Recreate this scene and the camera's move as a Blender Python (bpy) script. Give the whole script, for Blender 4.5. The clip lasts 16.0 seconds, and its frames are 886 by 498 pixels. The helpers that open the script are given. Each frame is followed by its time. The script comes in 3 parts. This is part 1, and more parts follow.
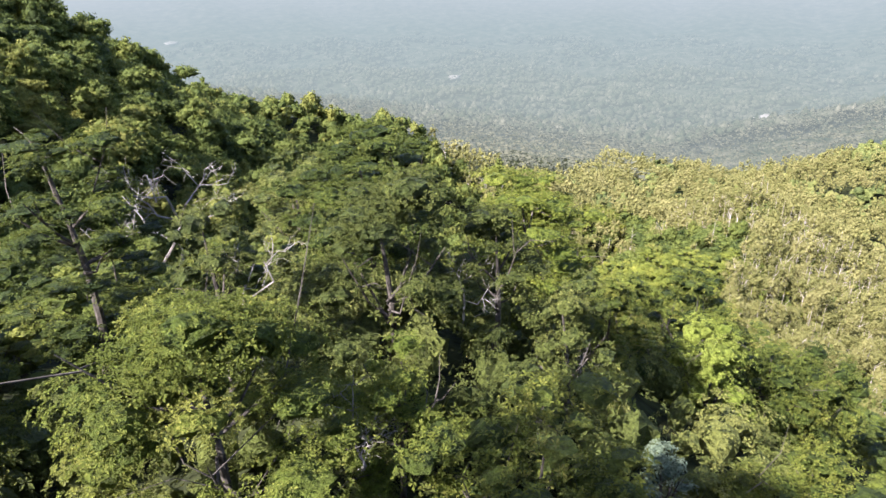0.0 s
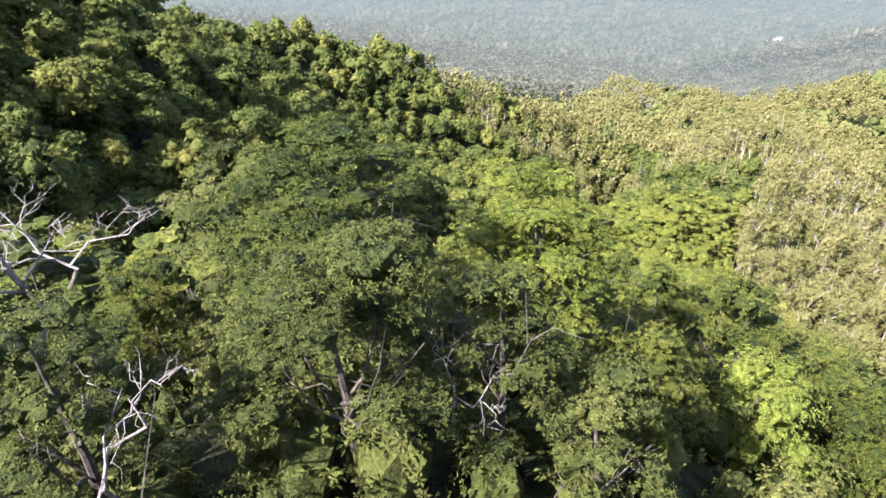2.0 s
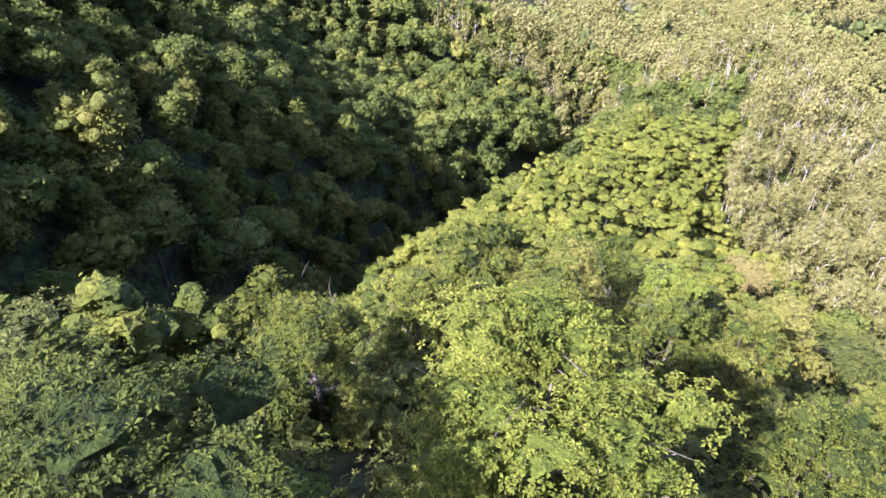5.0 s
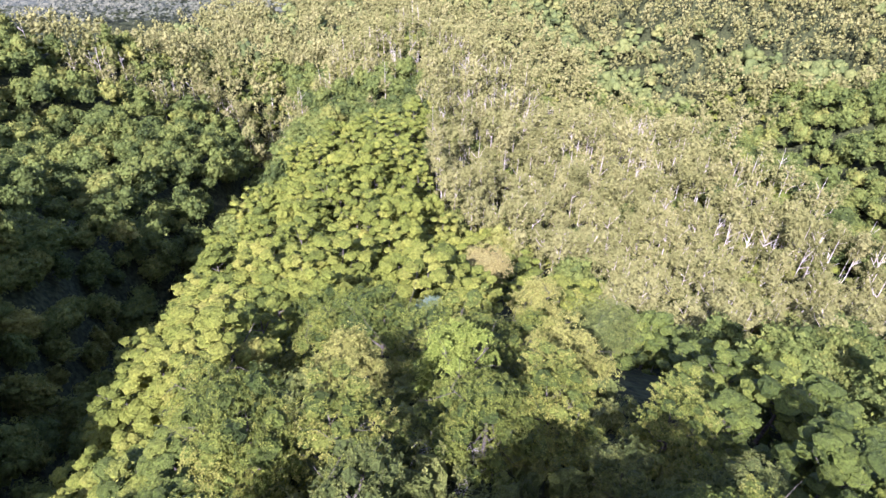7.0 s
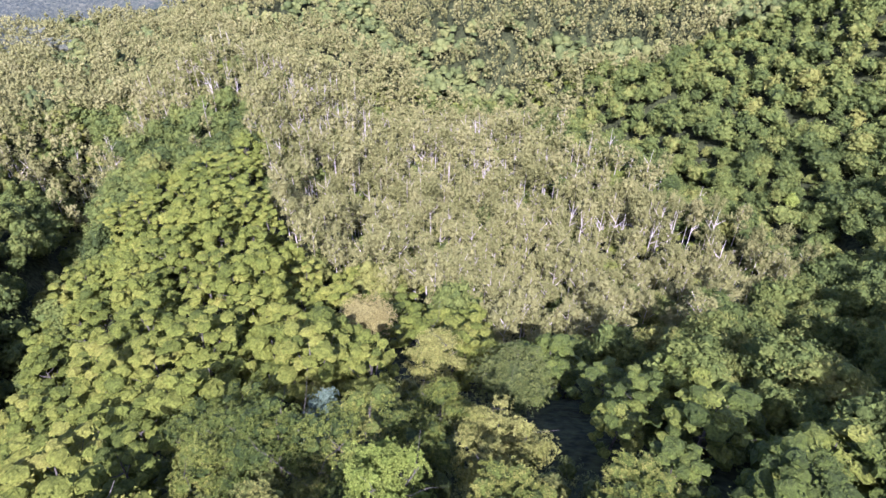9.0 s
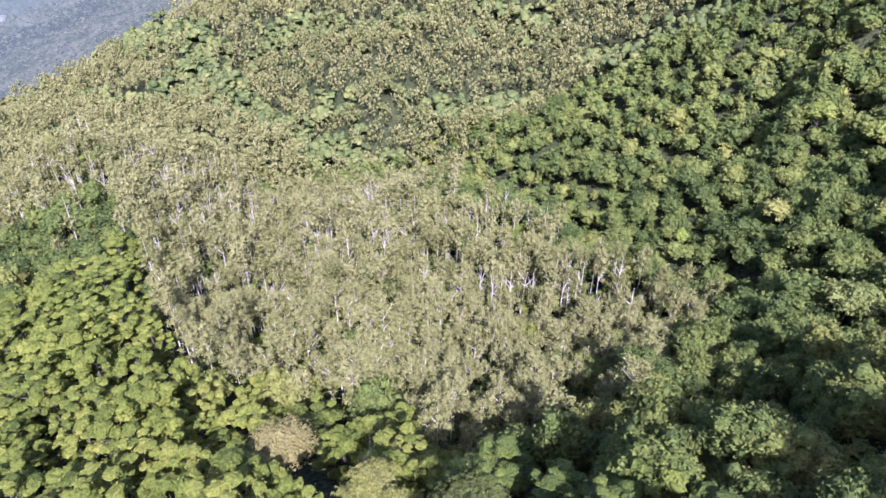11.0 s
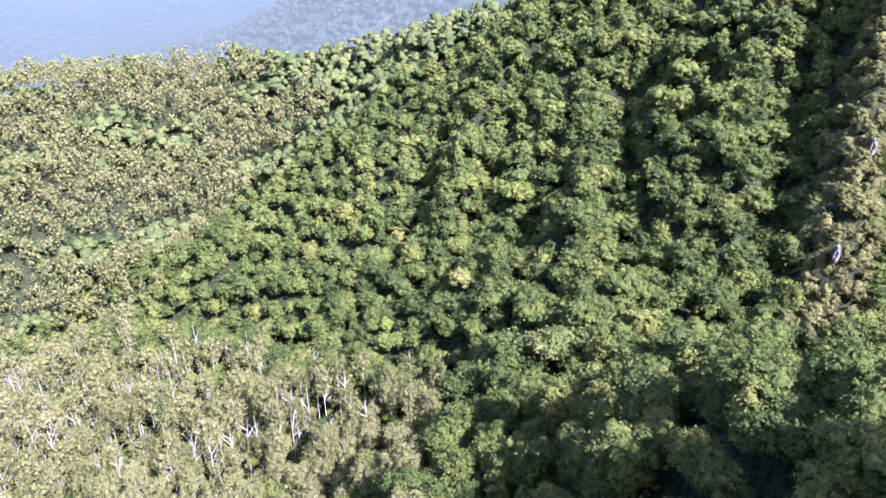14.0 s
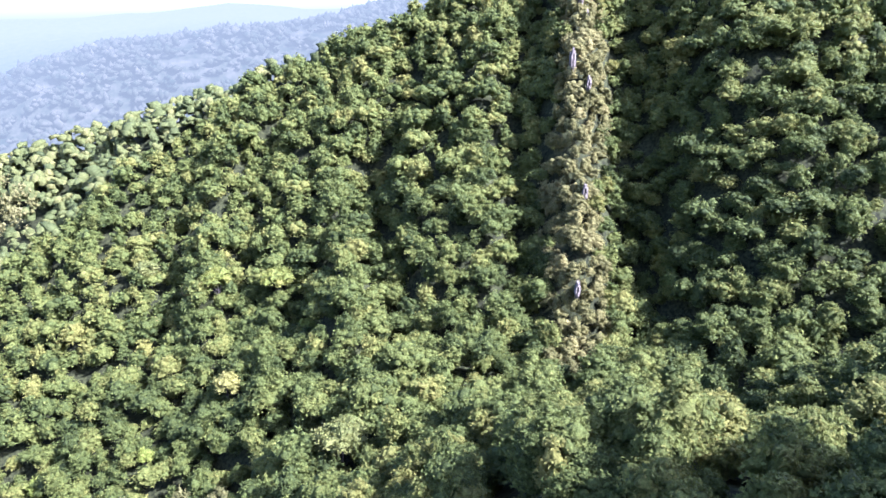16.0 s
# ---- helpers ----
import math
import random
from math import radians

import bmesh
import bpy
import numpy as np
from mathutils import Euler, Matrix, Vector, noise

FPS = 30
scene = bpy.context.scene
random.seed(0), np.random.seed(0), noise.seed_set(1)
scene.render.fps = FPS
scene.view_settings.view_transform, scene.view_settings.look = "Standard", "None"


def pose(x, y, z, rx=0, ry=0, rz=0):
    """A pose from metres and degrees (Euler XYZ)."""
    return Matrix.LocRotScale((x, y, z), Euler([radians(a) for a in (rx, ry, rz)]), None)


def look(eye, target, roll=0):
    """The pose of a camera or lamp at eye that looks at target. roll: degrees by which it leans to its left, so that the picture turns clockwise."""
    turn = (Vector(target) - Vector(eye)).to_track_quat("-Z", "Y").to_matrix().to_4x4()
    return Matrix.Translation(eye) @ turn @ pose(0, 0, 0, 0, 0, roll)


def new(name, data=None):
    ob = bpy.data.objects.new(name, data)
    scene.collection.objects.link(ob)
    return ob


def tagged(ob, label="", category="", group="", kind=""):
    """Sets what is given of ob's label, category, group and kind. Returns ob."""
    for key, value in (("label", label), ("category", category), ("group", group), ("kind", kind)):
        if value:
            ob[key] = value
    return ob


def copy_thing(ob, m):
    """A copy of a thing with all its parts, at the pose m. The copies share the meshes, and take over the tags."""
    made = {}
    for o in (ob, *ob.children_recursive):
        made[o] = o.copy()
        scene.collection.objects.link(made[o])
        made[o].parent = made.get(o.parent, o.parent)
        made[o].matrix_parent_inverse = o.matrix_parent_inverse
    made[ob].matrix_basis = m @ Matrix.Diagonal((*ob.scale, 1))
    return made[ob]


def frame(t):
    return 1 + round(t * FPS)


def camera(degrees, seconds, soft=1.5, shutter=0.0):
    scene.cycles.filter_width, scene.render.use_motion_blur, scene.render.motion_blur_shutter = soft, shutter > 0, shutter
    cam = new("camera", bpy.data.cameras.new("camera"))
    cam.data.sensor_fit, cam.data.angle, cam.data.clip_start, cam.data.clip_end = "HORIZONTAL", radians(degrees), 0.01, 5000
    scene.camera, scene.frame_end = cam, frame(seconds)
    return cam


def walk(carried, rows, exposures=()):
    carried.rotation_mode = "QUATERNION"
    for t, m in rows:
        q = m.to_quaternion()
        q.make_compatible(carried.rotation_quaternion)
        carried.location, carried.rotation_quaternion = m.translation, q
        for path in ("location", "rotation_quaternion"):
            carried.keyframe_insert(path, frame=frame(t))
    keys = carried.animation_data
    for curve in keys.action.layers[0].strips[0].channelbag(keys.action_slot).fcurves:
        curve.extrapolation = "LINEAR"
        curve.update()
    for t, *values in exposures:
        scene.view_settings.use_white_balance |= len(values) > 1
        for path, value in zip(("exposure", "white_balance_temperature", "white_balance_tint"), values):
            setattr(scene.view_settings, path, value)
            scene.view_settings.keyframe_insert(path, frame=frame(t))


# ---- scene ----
cam = camera(69.3, 16.0)
# time, place and turn of the flight
PATH = [
    (0.0, 0.85, -0.03, 170.50, 66.21, 0.82, 0.51),
    (0.5, 1.02, 3.09, 170.60, 64.42, 0.77, 0.55),
    (1.0, 1.15, 6.20, 170.74, 62.70, 0.76, 0.57),
    (1.5, 1.30, 9.25, 170.88, 61.18, 0.75, 0.59),
    (2.0, 1.47, 12.36, 170.98, 59.61, 0.78, 0.58),
    (2.5, 1.61, 15.36, 171.07, 58.21, 0.85, 0.57),
    (2.7, 1.67, 16.63, 171.16, 57.62, 0.82, 0.57),
    (3.0, 1.76, 18.41, 171.28, 56.70, 0.87, 0.58),
    (3.2, 1.81, 19.50, 171.31, 56.21, 0.92, 0.56),
    (5.3, 2.81, 33.92, 171.24, 50.68, -0.58, -3.43),
    (5.5, 2.89, 35.27, 171.28, 50.62, -0.58, -6.88),
    (6.0, 3.12, 38.50, 171.49, 50.75, -0.62, -16.51),
    (6.5, 3.57, 41.59, 171.74, 50.89, -0.54, -24.99),
    (7.0, 4.09, 44.59, 172.12, 50.95, -0.51, -32.22),
    (7.5, 4.80, 47.59, 172.44, 51.01, -0.51, -37.55),
    (8.0, 5.83, 50.57, 172.51, 51.07, -0.49, -42.21),
    (8.5, 7.16, 53.38, 172.60, 51.10, -0.40, -46.33),
    (9.0, 8.62, 55.90, 172.69, 51.34, -0.38, -49.17),
    (9.2, 9.26, 56.89, 172.66, 51.55, -0.32, -50.08),
    (11.3, 18.15, 66.55, 172.14, 57.02, -0.05, -62.58),
    (11.5, 19.02, 67.28, 172.07, 57.60, -0.06, -63.86),
    (12.0, 21.29, 68.87, 171.86, 59.05, -0.04, -67.72),
    (12.5, 23.56, 70.33, 171.67, 60.51, -0.03, -72.54),
    (13.0, 25.62, 71.88, 171.61, 61.97, -0.05, -80.81),
    (13.5, 28.44, 72.82, 171.42, 63.35, 0.09, -87.26),
    (14.0, 31.26, 73.39, 170.93, 64.81, 0.17, -92.22),
    (14.5, 33.97, 73.63, 170.66, 66.33, 0.33, -97.14),
    (15.0, 36.47, 73.48, 170.47, 67.95, 0.67, -102.69),
    (15.5, 38.65, 73.32, 170.50, 69.47, 0.96, -109.33),
    (16.0, 40.57, 72.98, 170.45, 71.02, 1.23, -115.56),
]
EXPOSURE = 2.56
walk(cam, [(row[0], pose(*row[1:])) for row in PATH], [(0.0, EXPOSURE - .2, 5450, 22), (3.2, EXPOSURE, 5300, 27), (6.0, EXPOSURE, 5100, 34), (9.0, EXPOSURE - .38, 4850, 38), (12.0, EXPOSURE - .34, 4720, 40), (16.0, EXPOSURE + .28, 4650, 40)])

# ---- world and sun ----
SUN_YAW, SUN_UP = 128.0, 43.0      # degrees left of +y, and above the horizon
sun_way = Vector((-math.sin(radians(SUN_YAW)) * math.cos(radians(SUN_UP)),
                  math.cos(radians(SUN_YAW)) * math.cos(radians(SUN_UP)), math.sin(radians(SUN_UP))))
world = bpy.data.worlds.new("world")
scene.world = world
world.use_nodes = True
wt = world.node_tree
sky = wt.nodes.new("ShaderNodeTexSky")
sky.sky_type, sky.sun_disc = "NISHITA", False
sky.sun_elevation, sky.sun_rotation = radians(SUN_UP), radians(-SUN_YAW)
sky.air_density, sky.dust_density = 1.0, 3.0
wt.links.new(sky.outputs[0], wt.nodes["Background"].inputs[0])
wt.nodes["Background"].inputs[1].default_value = 0.085
lamp = bpy.data.lights.new("sun", "SUN")
lamp.energy, lamp.angle, lamp.color = 5.0, radians(0.6), (1.0, 0.93, 0.80)
sun = new("sun", lamp)
sun.matrix_world = look(sun_way * 600, (0, 0, 0))

# ---- lie of the land: crest lines (x, y, height of the tree tops, fall to the sides) ----
RIDGES = {
    "home": [(-30, -260, 180, .55), (-14, -80, 168, .6), (-14, 0, 155, .6), (-8, 22, 159, .64), (-3, 32, 160, .7), (3, 46, 152, .72),
             (11, 60, 133, .62), (19, 74, 118, .58), (27, 94, 109, .54), (38, 127, 93, .5), (58, 152, 86, .46), (86, 200, 73, .5),
             (122, 228, 61, .5), (158, 290, 51, .5), (168, 332, 53, .5), (240, 450, 0, .4), (330, 620, -50, .3)],
    "left": [(-20, 0, 156, .6), (-74, 55, 160, .78), (-135, 205, 164, .84), (-137, 281, 138, .86), (-129, 322, 114, .8), (-90, 368, 98, .75),
             (-45, 405, 80, .6), (20, 405, 56, .5), (70, 450, 20, .4), (110, 560, -25, .3)],
    "south_east": [(-10, 10, 150, .6), (45, 10, 138, .74), (92, 13, 121, .80), (140, 10, 89, .80), (185, 22, 58, .7), (222, 30, 34, .5)],
    "east": [(300, -420, 330, 1.0), (330, -260, 275, .95), (355, -150, 222, .92), (397, -44, 165, .86), (444, 37, 138, .8), (486, 89, 115, .74),
             (528, 160, 98, .68), (566, 330, 92, .5), (566, 520, 64, .4), (620, 760, 26, .32), (760, 1150, -60, .3)],
}


def to_line(x, y, line):
    """Distance to a crest line."""
    best = np.full(np.shape(x), 1e9)
    for a, b in zip(line[:-1], line[1:]):
        dx, dy = b[0] - a[0], b[1] - a[1]
        u = np.clip(((x - a[0]) * dx + (y - a[1]) * dy) / (dx * dx + dy * dy), 0, 1)
        best = np.minimum(best, np.hypot(x - a[0] - u * dx, y - a[1] - u * dy))
    return best


def flank(x, y, line):
    best = np.full(np.shape(x), -1e9)
    for a, b in zip(line[:-1], line[1:]):
        dx, dy = b[0] - a[0], b[1] - a[1]
        u = np.clip(((x - a[0]) * dx + (y - a[1]) * dy) / (dx * dx + dy * dy), 0, 1)
        d = np.hypot(x - a[0] - u * dx, y - a[1] - u * dy)
        best = np.maximum(best, a[2] + u * (b[2] - a[2]) - (a[3] + u * (b[3] - a[3])) * (np.sqrt(d * d + 64) - 8))
    return best


def waves(x, y, size, seed):
    """Smooth uneven swell between -1 and 1, by sums of tilted sines."""
    r = random.Random(seed)
    total = 0
    for n in range(6):
        a, f, p = r.uniform(0, math.tau), r.uniform(.7, 1.5) * math.tau / size, r.uniform(0, math.tau)
        total = total + np.sin((x * math.cos(a) + y * math.sin(a)) * f + p)
    return total / 3.2


def ribs(x, y):
    """Ribs and gullies that run down the east mountain, with one steep rocky rib."""
    along = .58 * (x - 180) + .81 * (y + 20)
    up = .81 * (x - 180) - .58 * (y + 20)
    on = np.clip((up - 15) / 40, 0, 1) * np.clip((260 - along) / 150, 0, 1)
    wob = along + 6 * np.sin(up / 23) - .15 * up
    soft = 7 * np.sin(wob / 9.5) + 5 * np.sin(wob / 5.3 + 1)
    rib = 22 * np.exp(-((along + 13) / 9) ** 2) - 12 * np.exp(-((along + 36) / 11) ** 2) - 6 * np.exp(-((along - 8) / 9) ** 2)
    side = np.clip((-40 - along) / 45, 0, 1)
    rib = rib + 30 * side * side * (3 - 2 * side)
    return on * (soft * np.clip((along + 5) / 30, .15, 1) * np.clip((190 - up) / 60, .15, 1) + rib)


TROUGH = [(-25, 95), (-15, 150), (5, 195), (33, 235), (70, 300), (95, 360)]


# single swells and dips: x, y, width, height
SWELLS = [(87, 92, 18, -8), (-7, 88, 15, -6), (100, 292, 26, 10), (285, 285, 62, -22), (78, 378, 42, -16),
          (375, 195, 55, 9), (268, 30, 30, 5)]
STREAM = [(225, 70), (250, 110), (280, 150), (330, 220), (357, 370), (426, 485)]


def hollow(x, y):
    """The deep gully beside the spur, the stream bed, the spur's shoulder, an unseen summit added behind for its shade,
    and the swell at the foot of the east mountain.
    """
    lie = 0
    for px, py, wide, high in SWELLS:
        lie = lie + high * np.exp(-((x - px) ** 2 + (y - py) ** 2) / wide ** 2)
    # 95 m summit stands out of view, added to shade the south-east flank
    return lie - 24 * np.exp(-(to_line(x, y, STREAM) / 26) ** 2) - 30 * np.exp(-(to_line(x, y, TROUGH) / 15) ** 2) + 95 * np.exp(-(((x + 31) ** 2 + (y + 48) ** 2) / 38 ** 2) ** 2) + 13 * np.exp(-((x - 235) ** 2 + (y - 12) ** 2) / 55 ** 2)


def canopy(x, y):
    base = 82 - .11 * x - .135 * y
    base = np.minimum(-120 + 12 * np.logaddexp(0, (base + 120) / 12), 110)
    hs = [base] + [flank(x, y, line) for line in RIDGES.values()]
    top = np.max(hs, 0)
    far = np.clip((np.hypot(x, y - 60) - 70) / 120, 0, 1)
    return top + 4 * np.log(sum(np.exp((h - top) / 4) for h in hs)) + ribs(x, y) + hollow(x, y) + far * (3 * waves(x, y, 70, 3) + 1.5 * waves(x, y, 31, 4))


# plan of the pale gum wood, and of the green gully through it
GUM = [(78, 106), (92, 92), (120, 80), (160, 71), (195, 77), (207, 100), (226, 130), (262, 165), (320, 222), (362, 236), (389, 186), (431, 168),
       (457, 133), (520, 190), (720, 430), (1000, 900), (500, 1300), (-100, 1300), (-55, 800), (-30, 560), (-5, 402), (25, 376), (58, 373),
       (86, 362), (95, 300), (122, 320), (146, 312), (122, 253), (108, 211), (77, 172), (70, 150), (84, 141), (80, 124)]
GULLY = [(250, 150), (290, 205), (326, 262), (344, 340), (352, 430), (420, 560), (440, 650)]


def inside(x, y, poly):
    odd = np.zeros(np.shape(x), bool)
    for (ax, ay), (bx, by) in zip(poly, poly[1:] + poly[:1]):
        cross = ((ay > y) != (by > y)) & (x < (bx - ax) * (y - ay) / (by - ay + 1e-9) + ax)
        odd ^= cross
    return odd


def is_gum(x, y):
    wx, wy = x + 9 * waves(x, y, 45, 11), y + 9 * waves(x, y, 45, 12)
    return inside(wx, wy, GUM) & ~(to_line(wx, wy, GULLY) < 22)


def ground_z(x, y):
    gum = sum(is_gum(x + dx, y + dy).astype(float) for dx, dy in ((0, 0), (9, 0), (-9, 0), (0, 9), (0, -9), (6, 6), (-6, -6), (6, -6), (-6, 6))) / 9
    return canopy(x, y) - 9.5 - 7 * gum


# ---- materials ----
def shader(name):
    m = bpy.data.materials.new(name)
    m.use_nodes = True
    t = m.node_tree
    return m, t.nodes, t.links, t.nodes["Principled BSDF"]


def ramp(nodes, stops):
    r = nodes.new("ShaderNodeValToRGB")
    while len(r.color_ramp.elements) < len(stops):
        r.color_ramp.elements.new(0.5)
    for e, (p, c) in zip(r.color_ramp.elements, stops):
        e.position, e.color = p, (*c, 1)
    return r


def leaf_material(name, stops, through_light=0.30, rough=0.6, gloss=0.1, grain=2.2, fleck=0.4):
    """Foliage: tone by tree (the mesh's own tint), by leaf spray, and by a slow drift over the crown."""
    m, nodes, links, bsdf = shader(name)
    tint = nodes.new("ShaderNodeAttribute")
    tint.attribute_name = "tint"
    geo = nodes.new("ShaderNodeNewGeometry")
    info = nodes.new("ShaderNodeObjectInfo")
    drift = nodes.new("ShaderNodeTexNoise")
    drift.inputs["Scale"].default_value, drift.inputs["Detail"].default_value = 0.55, 3
    links.new(geo.outputs["Position"], drift.inputs["Vector"])
    mixed = nodes.new("ShaderNodeMath")
    mixed.operation = "MULTIPLY_ADD"
    mixed.inputs[1].default_value = 0.20
    links.new(geo.outputs["Random Per Island"], mixed.inputs[0])
    links.new(tint.outputs["Fac"], mixed.inputs[2])
    more = nodes.new("ShaderNodeMath")
    more.operation = "MULTIPLY_ADD"
    more.inputs[1].default_value = 0.45
    links.new(drift.outputs[0], more.inputs[0])
    links.new(mixed.outputs[0], more.inputs[2])
    own = nodes.new("ShaderNodeMath")
    own.operation = "MULTIPLY_ADD"
    own.inputs[1].default_value = 0.35
    links.new(info.outputs["Random"], own.inputs[0])
    links.new(more.outputs[0], own.inputs[2])
    scaled = nodes.new("ShaderNodeMath")
    scaled.operation = "MULTIPLY"
    scaled.inputs[1].default_value = 0.62
    links.new(own.outputs[0], scaled.inputs[0])
    r = ramp(nodes, stops)
    links.new(scaled.outputs[0], r.inputs[0])
    links.new(r.outputs[0], bsdf.inputs["Base Color"])
    bsdf.inputs["Roughness"].default_value = rough
    bsdf.inputs["Specular IOR Level"].default_value = gloss
    fine = nodes.new("ShaderNodeTexNoise")
    fine.inputs["Scale"].default_value, fine.inputs["Detail"].default_value, fine.inputs["Roughness"].default_value = grain, 5, 0.75
    links.new(geo.outputs["Position"], fine.inputs["Vector"])
    relief = nodes.new("ShaderNodeBump")
    relief.inputs["Strength"].default_value, relief.inputs["Distance"].default_value = min(1.0, 2.5 * fleck), 1.1 / grain
    links.new(fine.outputs[0], relief.inputs["Height"])
    links.new(relief.outputs[0], bsdf.inputs["Normal"])
    speck = nodes.new("ShaderNodeMapRange")
    speck.inputs["From Min"].default_value, speck.inputs["From Max"].default_value = 0.38, 0.62
    speck.inputs["To Min"].default_value, speck.inputs["To Max"].default_value = 1 - fleck * 1.1, 1 + fleck * .9
    links.new(fine.outputs[0], speck.inputs["Value"])
    tone = nodes.new("ShaderNodeVectorMath")
    tone.operation = "SCALE"
    links.new(r.outputs[0], tone.inputs[0])
    links.new(speck.outputs[0], tone.inputs["Scale"])
    links.new(tone.outputs[0], bsdf.inputs["Base Color"])
    lit = nodes.new("ShaderNodeBsdfTranslucent")
    links.new(tone.outputs[0], lit.inputs["Color"])
    links.new(relief.outputs[0], lit.inputs["Normal"])
    mix = nodes.new("ShaderNodeMixShader")
    mix.inputs[0].default_value = through_light
    links.new(bsdf.outputs[0], mix.inputs[1])
    links.new(lit.outputs[0], mix.inputs[2])
    links.new(mix.outputs[0], nodes["Material Output"].inputs[0])
    return m


def rough_material(name, stops, scale, bump=0.3, rough=0.9, detail=6):
    m, nodes, links, bsdf = shader(name)
    geo = nodes.new("ShaderNodeNewGeometry")
    n = nodes.new("ShaderNodeTexNoise")
    n.inputs["Scale"].default_value, n.inputs["Detail"].default_value = scale, detail
    links.new(geo.outputs["Position"], n.inputs["Vector"])
    r = ramp(nodes, stops)
    links.new(n.outputs[0], r.inputs[0])
    links.new(r.outputs[0], bsdf.inputs["Base Color"])
    bsdf.inputs["Roughness"].default_value = rough
    bsdf.inputs["Specular IOR Level"].default_value = 0.1
    b = nodes.new("ShaderNodeBump")
    b.inputs["Strength"].default_value, b.inputs["Distance"].default_value = bump, 0.3
    links.new(n.outputs[0], b.inputs["Height"])
    links.new(b.outputs[0], bsdf.inputs["Normal"])
    return m


def haze_material(name, stops, share0):
    """Far country: mottled woods and a few pale fields, with haze painted on as a glow that grows with distance."""
    m, nodes, links, bsdf = shader(name)
    geo = nodes.new("ShaderNodeNewGeometry")
    n = nodes.new("ShaderNodeTexNoise")
    n.inputs["Scale"].default_value, n.inputs["Detail"].default_value, n.inputs["Roughness"].default_value = 0.03, 10, 0.70
    links.new(geo.outputs["Position"], n.inputs["Vector"])
    r = ramp(nodes, stops)
    links.new(n.outputs[0], r.inputs[0])
    links.new(r.outputs[0], bsdf.inputs["Base Color"])
    bsdf.inputs["Roughness"].default_value = 1.0
    bsdf.inputs["Specular IOR Level"].default_value = 0
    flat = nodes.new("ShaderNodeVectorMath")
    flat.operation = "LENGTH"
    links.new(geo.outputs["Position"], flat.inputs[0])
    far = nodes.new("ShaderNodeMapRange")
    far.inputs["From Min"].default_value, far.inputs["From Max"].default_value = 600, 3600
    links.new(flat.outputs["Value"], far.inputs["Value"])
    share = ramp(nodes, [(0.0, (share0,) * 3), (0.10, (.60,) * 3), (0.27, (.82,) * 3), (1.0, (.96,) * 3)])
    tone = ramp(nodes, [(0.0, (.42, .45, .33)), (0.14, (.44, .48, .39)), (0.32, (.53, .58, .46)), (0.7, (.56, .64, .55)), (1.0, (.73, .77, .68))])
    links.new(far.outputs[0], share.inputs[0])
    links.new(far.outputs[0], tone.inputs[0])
    # haze as painted emission, its share and tone set by distance
    haze_glow = nodes.new("ShaderNodeEmission")
    haze_glow.inputs["Strength"].default_value = 2 ** -EXPOSURE
    links.new(tone.outputs[0], haze_glow.inputs["Color"])
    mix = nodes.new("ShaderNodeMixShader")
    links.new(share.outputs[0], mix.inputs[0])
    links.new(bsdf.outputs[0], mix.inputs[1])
    links.new(haze_glow.outputs[0], mix.inputs[2])
    links.new(mix.outputs[0], nodes["Material Output"].inputs[0])
    return m


GREEN = leaf_material("broadleaf", [(0.10, (.039, .054, .010)), (0.40, (.098, .118, .018)), (0.66, (.166, .175, .026)), (0.92, (.257, .238, .048))], .36, 0.5, 0.15, 4.0)
SPUR = leaf_material("spur_leaf", [(0.10, (.060, .074, .012)), (0.40, (.124, .138, .019)), (0.66, (.174, .176, .026)), (0.92, (.236, .214, .040))], 0.38, grain=2.4, fleck=.32)
WOODS = leaf_material("forest_leaf", [(0.10, (.045, .060, .015)), (0.40, (.097, .119, .025)), (0.66, (.140, .156, .031)), (0.98, (.200, .192, .040))], .40, grain=1.6, fleck=.32)
# forest_leaf dulled and greyed: haze over the farther woods painted into colour
HAZE_WOODS = leaf_material("haze_dulled_leaf", [(0.10, (.046, .058, .018)), (0.40, (.093, .110, .031)), (0.66, (.130, .142, .038)), (0.98, (.180, .174, .048))], .38, grain=1.6, fleck=.32)
RIBLEAF = leaf_material("dry_leaf", [(0.10, (.104, .100, .028)), (0.5, (.172, .160, .044)), (0.9, (.245, .215, .066))], .38, grain=1.8, fleck=.4)
BRIGHT = leaf_material("sunny_leaf", [(0.10, (.103, .130, .018)), (0.5, (.191, .212, .028)), (0.9, (.304, .300, .052))], .40, 0.5, 0.15, 4.0)
FRESH = leaf_material("fresh_leaf", [(0.10, (.071, .092, .014)), (0.5, (.145, .164, .024)), (0.9, (.275, .266, .050))], .38, 0.5, 0.15, 4.0)
LIME = leaf_material("lime_leaf", [(0.1, (.155, .190, .026)), (0.9, (.270, .300, .050))], 0.40, grain=3.5)
GOLD = leaf_material("golden_leaf", [(0.1, (.175, .172, .034)), (0.9, (.318, .292, .072))], 0.38, grain=3.5)
ORANGE = leaf_material("russet_leaf", [(0.1, (.24, .20, .060)), (0.9, (.34, .275, .095))], 0.3, grain=3.0)
SILVER = leaf_material("silver_leaf", [(0.1, (.10, .135, .08)), (0.9, (.20, .24, .15))], 0.3, grain=3.5)
OLIVE = leaf_material("olive_leaf", [(0.1, (.059, .072, .016)), (0.5, (.114, .126, .026)), (0.9, (.201, .196, .048))], .32, 0.5, 0.15, 4.0)
GUMLEAF = leaf_material("gum_leaf", [(0.10, (.128, .124, .036)), (0.45, (.196, .184, .057)), (0.9, (.262, .236, .084))], 0.46, 0.7, 0.07, 2.2, .18)
